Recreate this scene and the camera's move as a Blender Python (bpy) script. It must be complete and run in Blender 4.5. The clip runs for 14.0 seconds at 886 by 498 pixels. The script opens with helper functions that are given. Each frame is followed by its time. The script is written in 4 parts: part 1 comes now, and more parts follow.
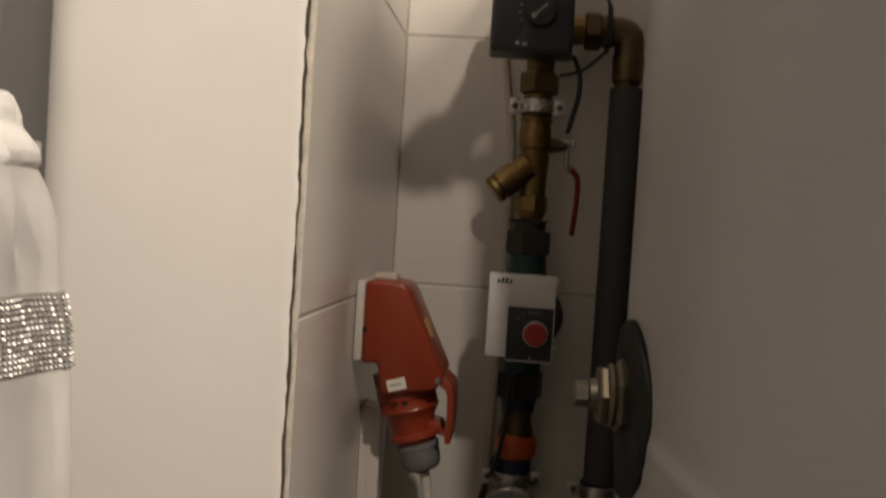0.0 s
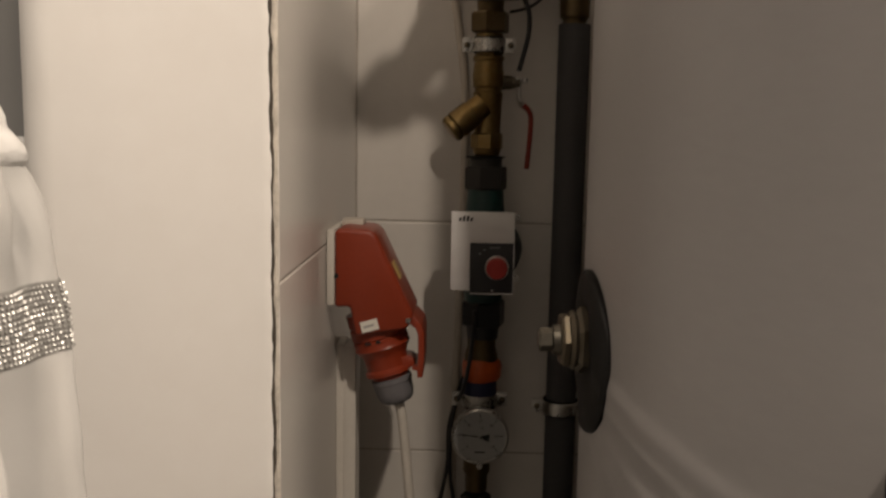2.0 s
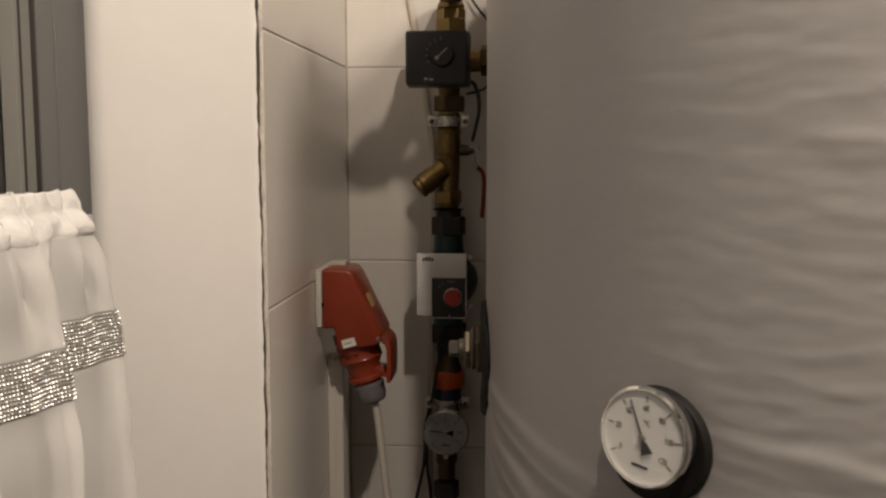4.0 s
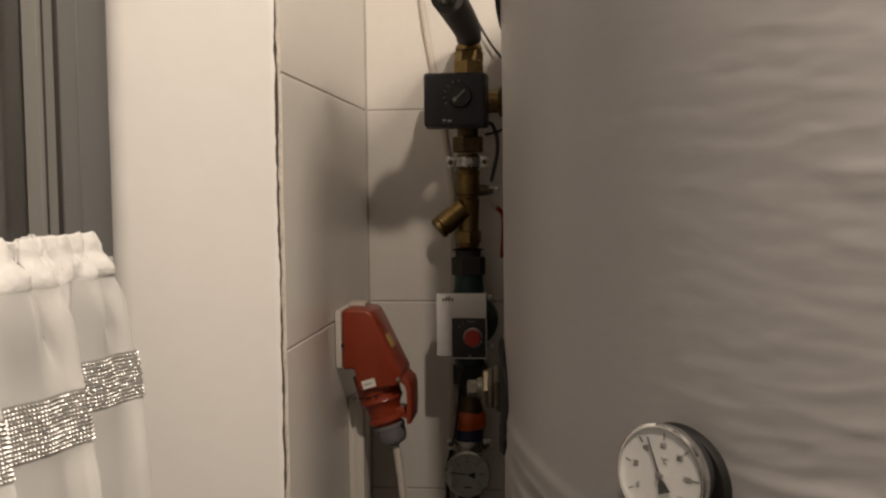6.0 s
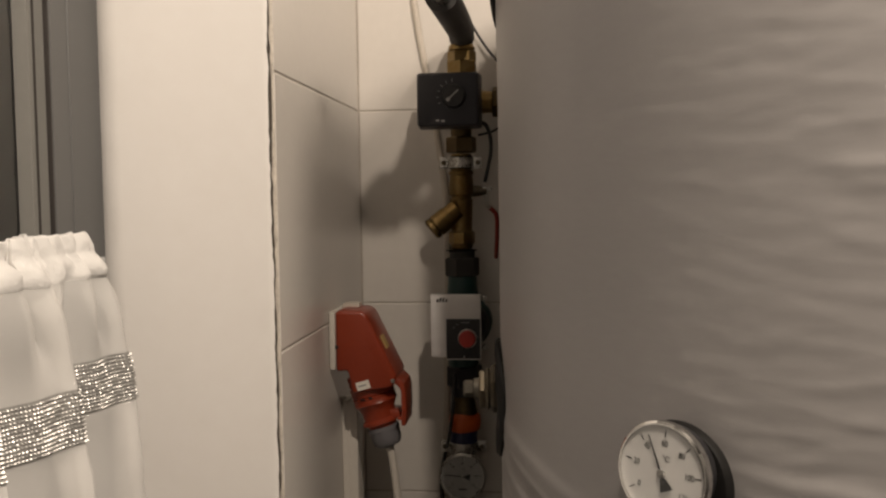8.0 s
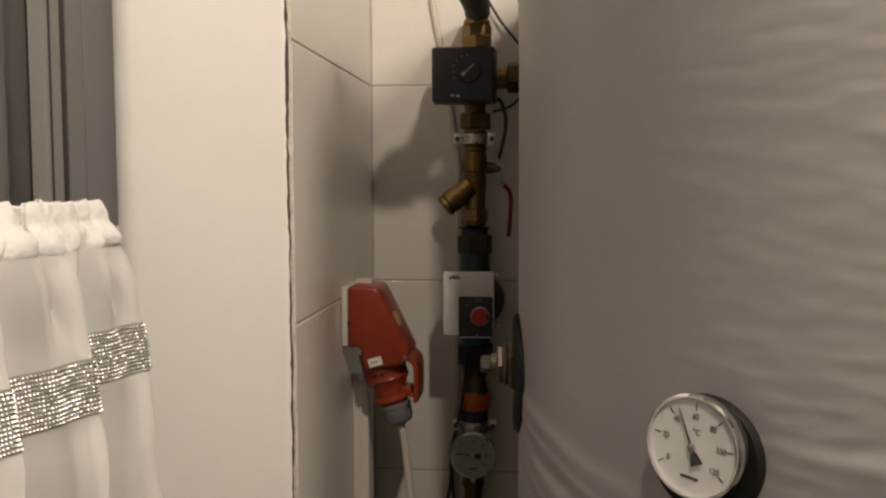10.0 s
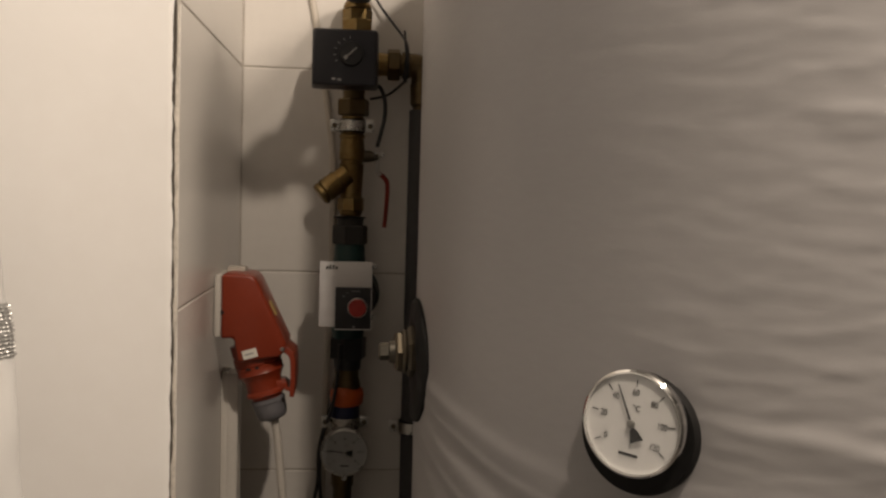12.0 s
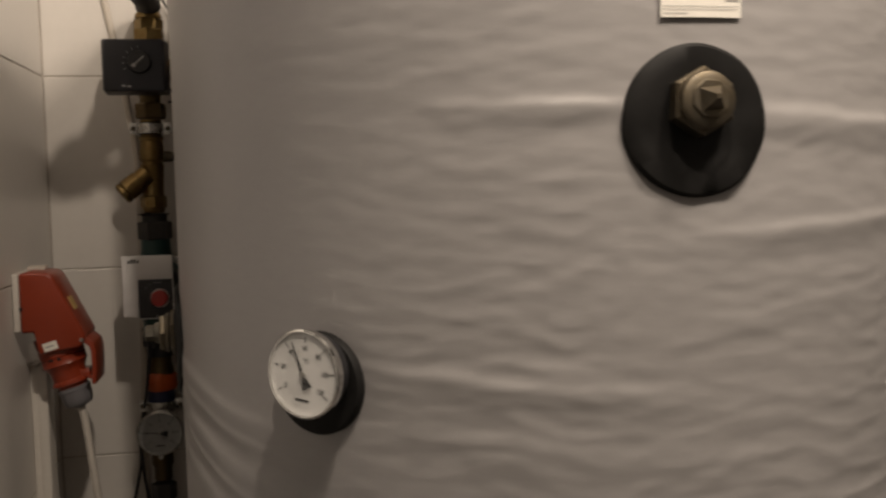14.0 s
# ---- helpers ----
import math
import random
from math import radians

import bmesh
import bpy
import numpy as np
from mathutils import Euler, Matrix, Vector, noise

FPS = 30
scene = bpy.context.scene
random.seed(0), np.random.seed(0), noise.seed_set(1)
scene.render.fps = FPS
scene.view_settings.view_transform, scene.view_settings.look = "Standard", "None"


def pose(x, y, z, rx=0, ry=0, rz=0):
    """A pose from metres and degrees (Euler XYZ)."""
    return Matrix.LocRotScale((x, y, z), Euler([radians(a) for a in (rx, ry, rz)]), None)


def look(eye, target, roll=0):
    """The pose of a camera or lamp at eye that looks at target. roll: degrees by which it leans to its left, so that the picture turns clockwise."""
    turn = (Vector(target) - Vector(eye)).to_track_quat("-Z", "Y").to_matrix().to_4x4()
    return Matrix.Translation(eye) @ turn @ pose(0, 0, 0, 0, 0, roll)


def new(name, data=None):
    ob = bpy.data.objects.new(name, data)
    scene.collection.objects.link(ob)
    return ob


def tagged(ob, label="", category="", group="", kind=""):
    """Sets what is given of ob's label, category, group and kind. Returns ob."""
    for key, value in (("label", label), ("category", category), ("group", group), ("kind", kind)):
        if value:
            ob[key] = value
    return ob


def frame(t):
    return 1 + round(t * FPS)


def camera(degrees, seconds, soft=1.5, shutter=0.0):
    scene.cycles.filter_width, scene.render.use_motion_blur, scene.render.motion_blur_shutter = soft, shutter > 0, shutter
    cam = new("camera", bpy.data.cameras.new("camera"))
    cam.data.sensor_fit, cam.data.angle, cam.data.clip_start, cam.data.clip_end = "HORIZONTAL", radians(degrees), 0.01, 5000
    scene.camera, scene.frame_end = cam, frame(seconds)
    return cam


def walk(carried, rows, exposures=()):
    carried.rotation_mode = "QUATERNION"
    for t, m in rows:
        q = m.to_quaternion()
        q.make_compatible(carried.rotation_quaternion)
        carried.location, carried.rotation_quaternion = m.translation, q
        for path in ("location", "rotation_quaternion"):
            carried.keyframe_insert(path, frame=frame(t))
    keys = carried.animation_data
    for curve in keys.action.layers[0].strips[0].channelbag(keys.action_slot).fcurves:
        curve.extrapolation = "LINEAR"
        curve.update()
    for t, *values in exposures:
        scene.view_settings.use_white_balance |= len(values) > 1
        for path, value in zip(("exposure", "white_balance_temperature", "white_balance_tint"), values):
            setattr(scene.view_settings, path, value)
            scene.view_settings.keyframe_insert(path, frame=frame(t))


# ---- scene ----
cam = camera(50.9, 14.0, 2.3, 0.5)
PATH = [
    (0, (0.174, 0.013, 1.532), (0.001, 2.005, 1.478), 3.6),
    (0.5, (0.18, 0.058, 1.514), (-0.001, 2.042, 1.342), 2.7),
    (1, (0.176, 0.056, 1.506), (0.025, 2.038, 1.283), 1.3),
    (1.5, (0.172, 0.017, 1.539), (0.055, 1.994, 1.26), 0.7),
    (2, (0.16, -0.034, 1.586), (0.102, 1.947, 1.318), 1.0),
    (2.5, (0.154, -0.124, 1.629), (0.158, 1.86, 1.382), 0.9),
    (5, (0.382, -0.384, 1.64), (0.115, 1.591, 1.468), -0.6),
    (5.5, (0.35, -0.358, 1.634), (0.087, 1.619, 1.492), -0.7),
    (6, (0.312, -0.34, 1.635), (0.086, 1.644, 1.517), -0.7),
    (6.5, (0.295, -0.328, 1.626), (0.09, 1.659, 1.527), -1.3),
    (7, (0.293, -0.327, 1.621), (0.095, 1.661, 1.522), -1.1),
    (7.5, (0.303, -0.325, 1.625), (0.097, 1.662, 1.524), -0.9),
    (8, (0.304, -0.334, 1.629), (0.101, 1.653, 1.52), -0.9),
    (10.5, (0.264, -0.309, 1.612), (0.072, 1.676, 1.465), 0.1),
    (11, (0.238, -0.293, 1.61), (0.124, 1.697, 1.458), 0.3),
    (11.5, (0.205, -0.292, 1.592), (0.267, 1.703, 1.471), 1.4),
    (12, (0.195, -0.287, 1.583), (0.373, 1.702, 1.466), 1.6),
    (12.5, (0.184, -0.294, 1.575), (0.425, 1.689, 1.467), 1.2),
    (13, (0.23, -0.306, 1.588), (0.495, 1.672, 1.452), 0.7),
    (13.5, (0.324, -0.389, 1.59), (0.618, 1.585, 1.456), -0.5),
    (14, (0.37, -0.445, 1.584), (0.735, 1.516, 1.443), -1.3),
]
walk(cam, [(t, look(eye, target, roll)) for t, eye, target, roll in PATH], [(0.0, 0.06), (1.0, 0.18), (2.5, 0.1), (5.0, 0.0), (12.0, 0.14), (13.0, 0.16), (13.5, 0.16), (14.0, -0.08)])

# ---- light ----
world = bpy.data.worlds.new("world")
scene.world = world
world.use_nodes = True
world.node_tree.nodes["Background"].inputs[0].default_value = (0.02, 0.024, 0.03, 1)
world.node_tree.nodes["Background"].inputs[1].default_value = 0.15

# two small warm bulbs under the ceiling
for place, watts, radius in (((0.532, -0.345, 2.695), 46.0, 0.028), ((1.08, -0.34, 2.90), 94.0, 0.12)):
    bulb = bpy.data.lights.new("ceiling_bulb", "POINT")
    bulb.energy, bulb.color, bulb.shadow_soft_size = watts, (1.0, 0.848, 0.703), radius
    bulb_ob = new("ceiling_bulb", bulb)
    bulb_ob.location = place

# ---- plan ----
BACK = 1.25          # back wall of the niche
JOINT, TILE_H, TILE_W = 1.45, 0.33, 0.515
TANK, TANK_R = Vector((0.72, 0.74, 0.0)), 0.46
CEIL = 3.00
PX, PY = 0.179, 1.20  # axis of the valve string


# ---- materials ----
def mat(name, base, rough=0.5, metal=0.0, vary=0.12, scale=8.0, fine=90.0, bump=0.15, depth=0.001, tint=None, stretch=(1, 1, 1), coat=0.0, spread=0.0, gloss=0.5):
    """A surface with variation at two scales in colour and roughness, and a fine relief."""
    m = bpy.data.materials.new(name)
    m.use_nodes = True
    nt = m.node_tree
    p = nt.nodes["Principled BSDF"]
    p.inputs["Metallic"].default_value = metal
    p.inputs["Coat Weight"].default_value = coat
    p.inputs["Specular IOR Level"].default_value = gloss
    p.inputs["Coat Roughness"].default_value = 0.15
    tc = nt.nodes.new("ShaderNodeTexCoord")
    mp = nt.nodes.new("ShaderNodeMapping")
    mp.inputs["Scale"].default_value = stretch
    nt.links.new(tc.outputs["Object"], mp.inputs["Vector"])
    big = nt.nodes.new("ShaderNodeTexNoise")
    big.inputs["Scale"].default_value, big.inputs["Detail"].default_value = scale, 4
    small = nt.nodes.new("ShaderNodeTexNoise")
    small.inputs["Scale"].default_value, small.inputs["Detail"].default_value = fine, 6
    for n in (big, small):
        nt.links.new(mp.outputs[0], n.inputs["Vector"])
    add = nt.nodes.new("ShaderNodeMath")
    add.operation = "MULTIPLY_ADD"
    add.inputs[1].default_value = 0.6
    sm = nt.nodes.new("ShaderNodeMath")
    sm.operation = "MULTIPLY"
    sm.inputs[1].default_value = 0.4
    nt.links.new(small.outputs["Fac"], sm.inputs[0])
    nt.links.new(big.outputs["Fac"], add.inputs[0])
    nt.links.new(sm.outputs[0], add.inputs[2])
    ramp = nt.nodes.new("ShaderNodeValToRGB")
    lo = tint or tuple(c * (1 - 2.2 * vary) for c in base)
    ramp.color_ramp.elements[0].position, ramp.color_ramp.elements[1].position = 0.3, 0.62
    ramp.color_ramp.elements[0].color = (*[max(0.0, c) for c in lo], 1)
    ramp.color_ramp.elements[1].color = (*base, 1)
    nt.links.new(add.outputs[0], ramp.inputs["Fac"])
    last = ramp.outputs["Color"]
    if spread:
        info = nt.nodes.new("ShaderNodeObjectInfo")
        hsv = nt.nodes.new("ShaderNodeHueSaturation")
        mr = nt.nodes.new("ShaderNodeMapRange")
        mr.inputs["To Min"].default_value, mr.inputs["To Max"].default_value = 1 - spread, 1 + spread
        nt.links.new(info.outputs["Random"], mr.inputs["Value"])
        nt.links.new(mr.outputs[0], hsv.inputs["Value"])
        nt.links.new(last, hsv.inputs["Color"])
        last = hsv.outputs["Color"]
    nt.links.new(last, p.inputs["Base Color"])
    rr = nt.nodes.new("ShaderNodeMapRange")
    rr.inputs["To Min"].default_value, rr.inputs["To Max"].default_value = max(0.02, rough * 0.8), min(1, rough * 1.2)
    nt.links.new(add.outputs[0], rr.inputs["Value"])
    nt.links.new(rr.outputs[0], p.inputs["Roughness"])
    if bump:
        b = nt.nodes.new("ShaderNodeBump")
        b.inputs["Strength"].default_value, b.inputs["Distance"].default_value = bump, depth
        nt.links.new(add.outputs[0], b.inputs["Height"])
        nt.links.new(b.outputs[0], p.inputs["Normal"])
    return m


M_TILE = mat("glazed_tile", (0.68, 0.646, 0.600), 0.30, vary=0.03, scale=5, fine=60, bump=0.06, spread=0.03, coat=0.25)
M_GROUT = mat("grout", (0.50, 0.455, 0.40), 0.9, vary=0.2, scale=20, fine=200, bump=0.5)
M_PAINT = mat("white_wall_paint", (0.710, 0.692, 0.666), 0.55, vary=0.025, scale=3, fine=40, bump=0.12, depth=0.002, tint=(0.680, 0.657, 0.627))
# room and floor colours set dark so that little fill light bounces back
M_ROOM = mat("dim_room_paint", (0.14, 0.136, 0.129), 0.8, vary=0.04, scale=3, fine=60, bump=0.1)
M_FLOOR = mat("floor_tile", (0.14, 0.126, 0.112), 0.4, vary=0.08, scale=4, fine=50)
M_GAP = mat("dark_gap", (0.065, 0.053, 0.041), 0.9, vary=0.2, scale=40, fine=300, bump=0.5)
M_SILICONE = mat("old_silicone", (0.60, 0.55, 0.48), 0.6, vary=0.22, scale=45, fine=200, bump=0.5, depth=0.002)
M_FRAME = mat("grey_window_frame", (0.103, 0.104, 0.103), 0.42, vary=0.05, scale=4, fine=80, bump=0.05)
M_SASH = mat("light_grey_sash", (0.205, 0.202, 0.188), 0.4, vary=0.05, scale=4, fine=80, bump=0.05)
M_SEAL = mat("dark_seal", (0.035, 0.030, 0.027), 0.7, vary=0.1, scale=12, fine=160)
M_SHUTTER = mat("brown_grey_shutter", (0.21, 0.188, 0.160), 0.6, vary=0.1, scale=6, fine=90)
M_RUBBER = mat("black_rubber", (0.0105, 0.010, 0.0095), 0.62, vary=0.2, scale=12, fine=160, bump=0.25, gloss=0.18)
M_FOAM = mat("dark_grey_pipe_foam", (0.052, 0.050, 0.050), 0.85, vary=0.12, scale=18, fine=260, bump=0.4)
M_FOAM2 = mat("grey_pipe_foam", (0.085, 0.082, 0.080), 0.85, vary=0.15, scale=18, fine=260, bump=0.4)
M_BRASS = mat("tarnished_brass", (0.235, 0.172, 0.078), 0.40, metal=1.0, vary=0.2, scale=26, fine=160, bump=0.3, tint=(0.17, 0.10, 0.03))
# old brass whose dark tone also carries the shade on the right-hand union
M_BRASS_DK = mat("old_shaded_brass", (0.135, 0.102, 0.056), 0.48, metal=1.0, vary=0.2, scale=26, fine=160, bump=0.3, tint=(0.10, 0.065, 0.03))
M_TIP = mat("bright_worn_metal", (0.19, 0.175, 0.145), 0.42, metal=1.0, vary=0.12, scale=30, fine=200, bump=0.1)
M_NICKEL = mat("dull_nickel_brass", (0.135, 0.118, 0.092), 0.52, metal=1.0, vary=0.15, scale=30, fine=200, bump=0.2, tint=(0.12, 0.095, 0.06))
M_STEEL = mat("zinc_steel", (0.62, 0.61, 0.58), 0.28, metal=1.0, vary=0.12, scale=30, fine=200, bump=0.15)
M_CHROME = mat("chrome", (0.74, 0.73, 0.71), 0.06, metal=1.0, vary=0.03, scale=20, fine=200, bump=0.0)
M_BLACK = mat("black_plastic", (0.016, 0.016, 0.018), 0.45, vary=0.1, scale=20, fine=300, bump=0.1)
M_NAVY = mat("dark_plastic_housing", (0.020, 0.020, 0.027), 0.40, vary=0.1, scale=20, fine=300, bump=0.1)
M_GREEN = mat("dark_green_enamel", (0.012, 0.05, 0.046), 0.45, vary=0.15, scale=20, fine=200)
M_IRON = mat("dark_cast_iron", (0.030, 0.027, 0.024), 0.6, vary=0.2, scale=25, fine=150, bump=0.4)
M_RED = mat("red_plastic", (0.262, 0.036, 0.012), 0.34, vary=0.06, scale=14, fine=240, bump=0.06, coat=0.15)
M_RED2 = mat("red_button", (0.33, 0.022, 0.016), 0.4, vary=0.06, scale=20, fine=300, bump=0.05)
M_LEVER = mat("red_lever_coating", (0.24, 0.022, 0.012), 0.5, vary=0.1, scale=20, fine=300)
M_GREY = mat("grey_plastic", (0.16, 0.155, 0.165), 0.5, vary=0.06, scale=14, fine=240, bump=0.08)
M_WHITE = mat("white_plastic", (0.66, 0.62, 0.56), 0.4, vary=0.04, scale=10, fine=160, bump=0.05)
M_CABLE = mat("white_cable_sheath", (0.60, 0.56, 0.50), 0.5, vary=0.06, scale=10, fine=160, bump=0.08)
M_WALLCABLE = mat("cream_wall_cable", (0.56, 0.51, 0.44), 0.55, vary=0.08, scale=10, fine=160, bump=0.1)
M_SILVER = mat("brushed_silver_panel", (0.66, 0.65, 0.64), 0.42, metal=0.12, vary=0.04, scale=6, fine=160, bump=0.05, stretch=(1, 1, 12))
M_DIAL = mat("white_dial", (0.74, 0.73, 0.70), 0.5, vary=0.03, scale=10, fine=120, bump=0.0)
M_DIAL_OLD = mat("greyed_dial", (0.74, 0.74, 0.72), 0.45, vary=0.05, scale=20, fine=120, bump=0.0)
M_INK = mat("black_ink", (0.012, 0.012, 0.012), 0.6, vary=0.05, bump=0)
M_INK_GREY = mat("grey_ink", (0.16, 0.16, 0.165), 0.6, vary=0.05, bump=0)
M_PRINT = mat("pale_print", (0.36, 0.35, 0.34), 0.6, vary=0.05, bump=0)
M_PAPER = mat("white_paper_label", (0.78, 0.75, 0.68), 0.6, vary=0.03, scale=10, fine=120, bump=0.05)
M_YELLOW = mat("yellow_label", (0.50, 0.34, 0.12), 0.5, vary=0.05, scale=20)
M_ORANGE = mat("orange_plastic", (0.50, 0.085, 0.012), 0.45, vary=0.1, scale=20, fine=200)
M_BLUE = mat("dark_blue_plastic", (0.010, 0.014, 0.052), 0.45, vary=0.1, scale=20, fine=200)
M_JACKET = mat("grey_vinyl_jacket", (0.312, 0.300, 0.296), 0.38, vary=0.035, scale=3, fine=55, bump=0.16, depth=0.0016, stretch=(1, 1, 3.2))
M_SILVER_BEAD = mat("silver_beads", (0.56, 0.55, 0.53), 0.42, metal=1.0, vary=0.2, scale=90, fine=400, bump=0.0)
M_SILVER_NET = mat("grey_bead_net", (0.33, 0.325, 0.31), 0.5, metal=0.0, vary=0.2, scale=60, fine=400, bump=0.3)


def glass_mat():
    m = bpy.data.materials.new("clear_glass")
    m.use_nodes = True
    p = m.node_tree.nodes["Principled BSDF"]
    p.inputs["Transmission Weight"].default_value = 1.0
    p.inputs["Roughness"].default_value = 0.03
    p.inputs["IOR"].default_value = 1.45
    return m


def cloth_mat(name, base, sheer, through_light, relief=0.25, height=0.0006, crumple=240):
    """Thin white voile: diffuse, light shining through, and open weave."""
    m = bpy.data.materials.new(name)
    m.use_nodes = True
    nt = m.node_tree
    nt.nodes.remove(nt.nodes["Principled BSDF"])
    out = nt.nodes["Material Output"]
    dif, trl, trn = (nt.nodes.new("ShaderNodeBsdf" + k) for k in ("Diffuse", "Translucent", "Transparent"))
    wv = nt.nodes.new("ShaderNodeTexNoise")
    wv.inputs["Scale"].default_value, wv.inputs["Detail"].default_value = crumple, 3
    big = nt.nodes.new("ShaderNodeTexNoise")
    big.inputs["Scale"].default_value = 14
    tc = nt.nodes.new("ShaderNodeTexCoord")
    for n in (wv, big):
        nt.links.new(tc.outputs["Object"], n.inputs["Vector"])
    ramp = nt.nodes.new("ShaderNodeValToRGB")
    ramp.color_ramp.elements[0].color = (*[c * 0.93 for c in base], 1)
    ramp.color_ramp.elements[1].color = (*base, 1)
    nt.links.new(big.outputs["Fac"], ramp.inputs["Fac"])
    bp = nt.nodes.new("ShaderNodeBump")
    bp.inputs["Strength"].default_value, bp.inputs["Distance"].default_value = relief, height
    nt.links.new(wv.outputs["Fac"], bp.inputs["Height"])
    for n in (dif, trl):
        nt.links.new(ramp.outputs[0], n.inputs["Color"])
        nt.links.new(bp.outputs[0], n.inputs["Normal"])
    a, b = nt.nodes.new("ShaderNodeMixShader"), nt.nodes.new("ShaderNodeMixShader")
    a.inputs[0].default_value, b.inputs[0].default_value = through_light, sheer
    nt.links.new(dif.outputs[0], a.inputs[1])
    nt.links.new(trl.outputs[0], a.inputs[2])
    nt.links.new(a.outputs[0], b.inputs[1])
    nt.links.new(trn.outputs[0], b.inputs[2])
    nt.links.new(b.outputs[0], out.inputs["Surface"])
    return m


M_GLASS = glass_mat()
M_CLOTH = cloth_mat("white_voile", (0.95, 0.94, 0.915), 0.42, 0.16)
M_CLEAR = cloth_mat("clear_plastic_film", (0.85, 0.85, 0.84), 0.55, 0.25)
M_CLOTH_HEAD = cloth_mat("white_voile_header", (0.86, 0.85, 0.83), 0.05, 0.12, 0.8, 0.004, 75)


# ---- building helpers ----
def link_mesh(name, bm, material, parent=None, label="", smooth=True, angle=35):
    me = bpy.data.meshes.new(name)
    bmesh.ops.recalc_face_normals(bm, faces=bm.faces)
    lim = radians(angle)
    for fc in bm.faces:
        fc.smooth = smooth
    for e in bm.edges:
        if len(e.link_faces) == 2 and e.calc_face_angle(0) > lim:
            e.smooth = False
    bm.to_mesh(me)
    bm.free()
    me.materials.append(material)
    ob = new(name, me)
    if parent is not None:
        ob.parent = parent
        ob.matrix_parent_inverse = Matrix.Translation(-parent_place(parent))
    if label:
        ob["label"] = label
    return ob


def parent_place(ob):
    return Vector(ob.location) if ob.parent is None else Vector((0, 0, 0))


def part(name, bm, material, parent, label="", angle=35):
    """One mesh under a thing or under a part."""
    return link_mesh(name, bm, material, parent, label, True, angle)


def thing(name, place, label, category, group=""):
    ob = new(name)
    ob.location = place
    ob.empty_display_size = 0.02
    return tagged(ob, label, category, group)


def box(x0, y0, z0, x1, y1, z1, bevel=0.0, seg=2):
    bm = bmesh.new()
    bmesh.ops.create_cube(bm, size=1.0)
    bmesh.ops.transform(bm, verts=bm.verts, matrix=Matrix.LocRotScale(((x0 + x1) / 2, (y0 + y1) / 2, (z0 + z1) / 2), None, (x1 - x0, y1 - y0, z1 - z0)))
    if bevel:
        bmesh.ops.bevel(bm, geom=bm.edges[:], offset=bevel, segments=seg, affect="EDGES", profile=0.6)
    return bm


def merge(*bms):
    """Several meshes as one."""
    out = bms[0]
    for b in bms[1:]:
        me = bpy.data.meshes.new("join")
        b.to_mesh(me)
        b.free()
        out.from_mesh(me)
        bpy.data.meshes.remove(me)
    return out


def axis_matrix(start, way):
    z = Vector(way).normalized()
    return Matrix.Translation(start) @ z.to_track_quat("Z", "Y").to_matrix().to_4x4()


def lathe(start, way, profile, n=32, spin=0.0):
    """A turned body: profile rows of (distance along the axis, radius); it is closed at both ends."""
    bm = bmesh.new()
    m = axis_matrix(start, way)
    rings = []
    for d, r in profile:
        rings.append([bm.verts.new(m @ Vector((r * math.cos(spin + 2 * math.pi * k / n), r * math.sin(spin + 2 * math.pi * k / n), d))) for k in range(n)])
    for a, b in zip(rings, rings[1:]):
        for k in range(n):
            bm.faces.new((a[k], a[(k + 1) % n], b[(k + 1) % n], b[k]))
    bm.faces.new(rings[0][::-1])
    bm.faces.new(rings[-1])
    return bm


def nut(start, way, length, r, chamfer=0.0015, spin=0.2, n=6):
    return lathe(start, way, [(0, r - chamfer), (chamfer, r), (length - chamfer, r), (length, r - chamfer)], n, spin)


def ring(start, way, r0, r1, depth, n=40, lip=0.0015):
    """A hollow ring from radius r0 to r1."""
    bm = bmesh.new()
    m = axis_matrix(start, way)
    prof = [(0, r0), (0, r1 - lip), (lip, r1), (depth - lip, r1), (depth, r1 - lip), (depth, r0)]
    rings = [[bm.verts.new(m @ Vector((r * math.cos(2 * math.pi * k / n), r * math.sin(2 * math.pi * k / n), d))) for k in range(n)] for d, r in prof]
    for a, b in zip(rings, rings[1:] + rings[:1]):
        for k in range(n):
            bm.faces.new((a[k], a[(k + 1) % n], b[(k + 1) % n], b[k]))
    return bm


def smooth_path(points, steps=8):
    """A soft curve through the points (Catmull-Rom)."""
    p = [Vector(q) for q in points]
    p = [2 * p[0] - p[1]] + p + [2 * p[-1] - p[-2]]
    out = []
    for i in range(1, len(p) - 2):
        for k in range(steps):
            t = k / steps
            a, b, c, d = p[i - 1], p[i], p[i + 1], p[i + 2]
            out.append(0.5 * ((2 * b) + (c - a) * t + (2 * a - 5 * b + 4 * c - d) * t * t + (3 * b - a - 3 * c + d) * t ** 3))
    return out + [p[-2]]


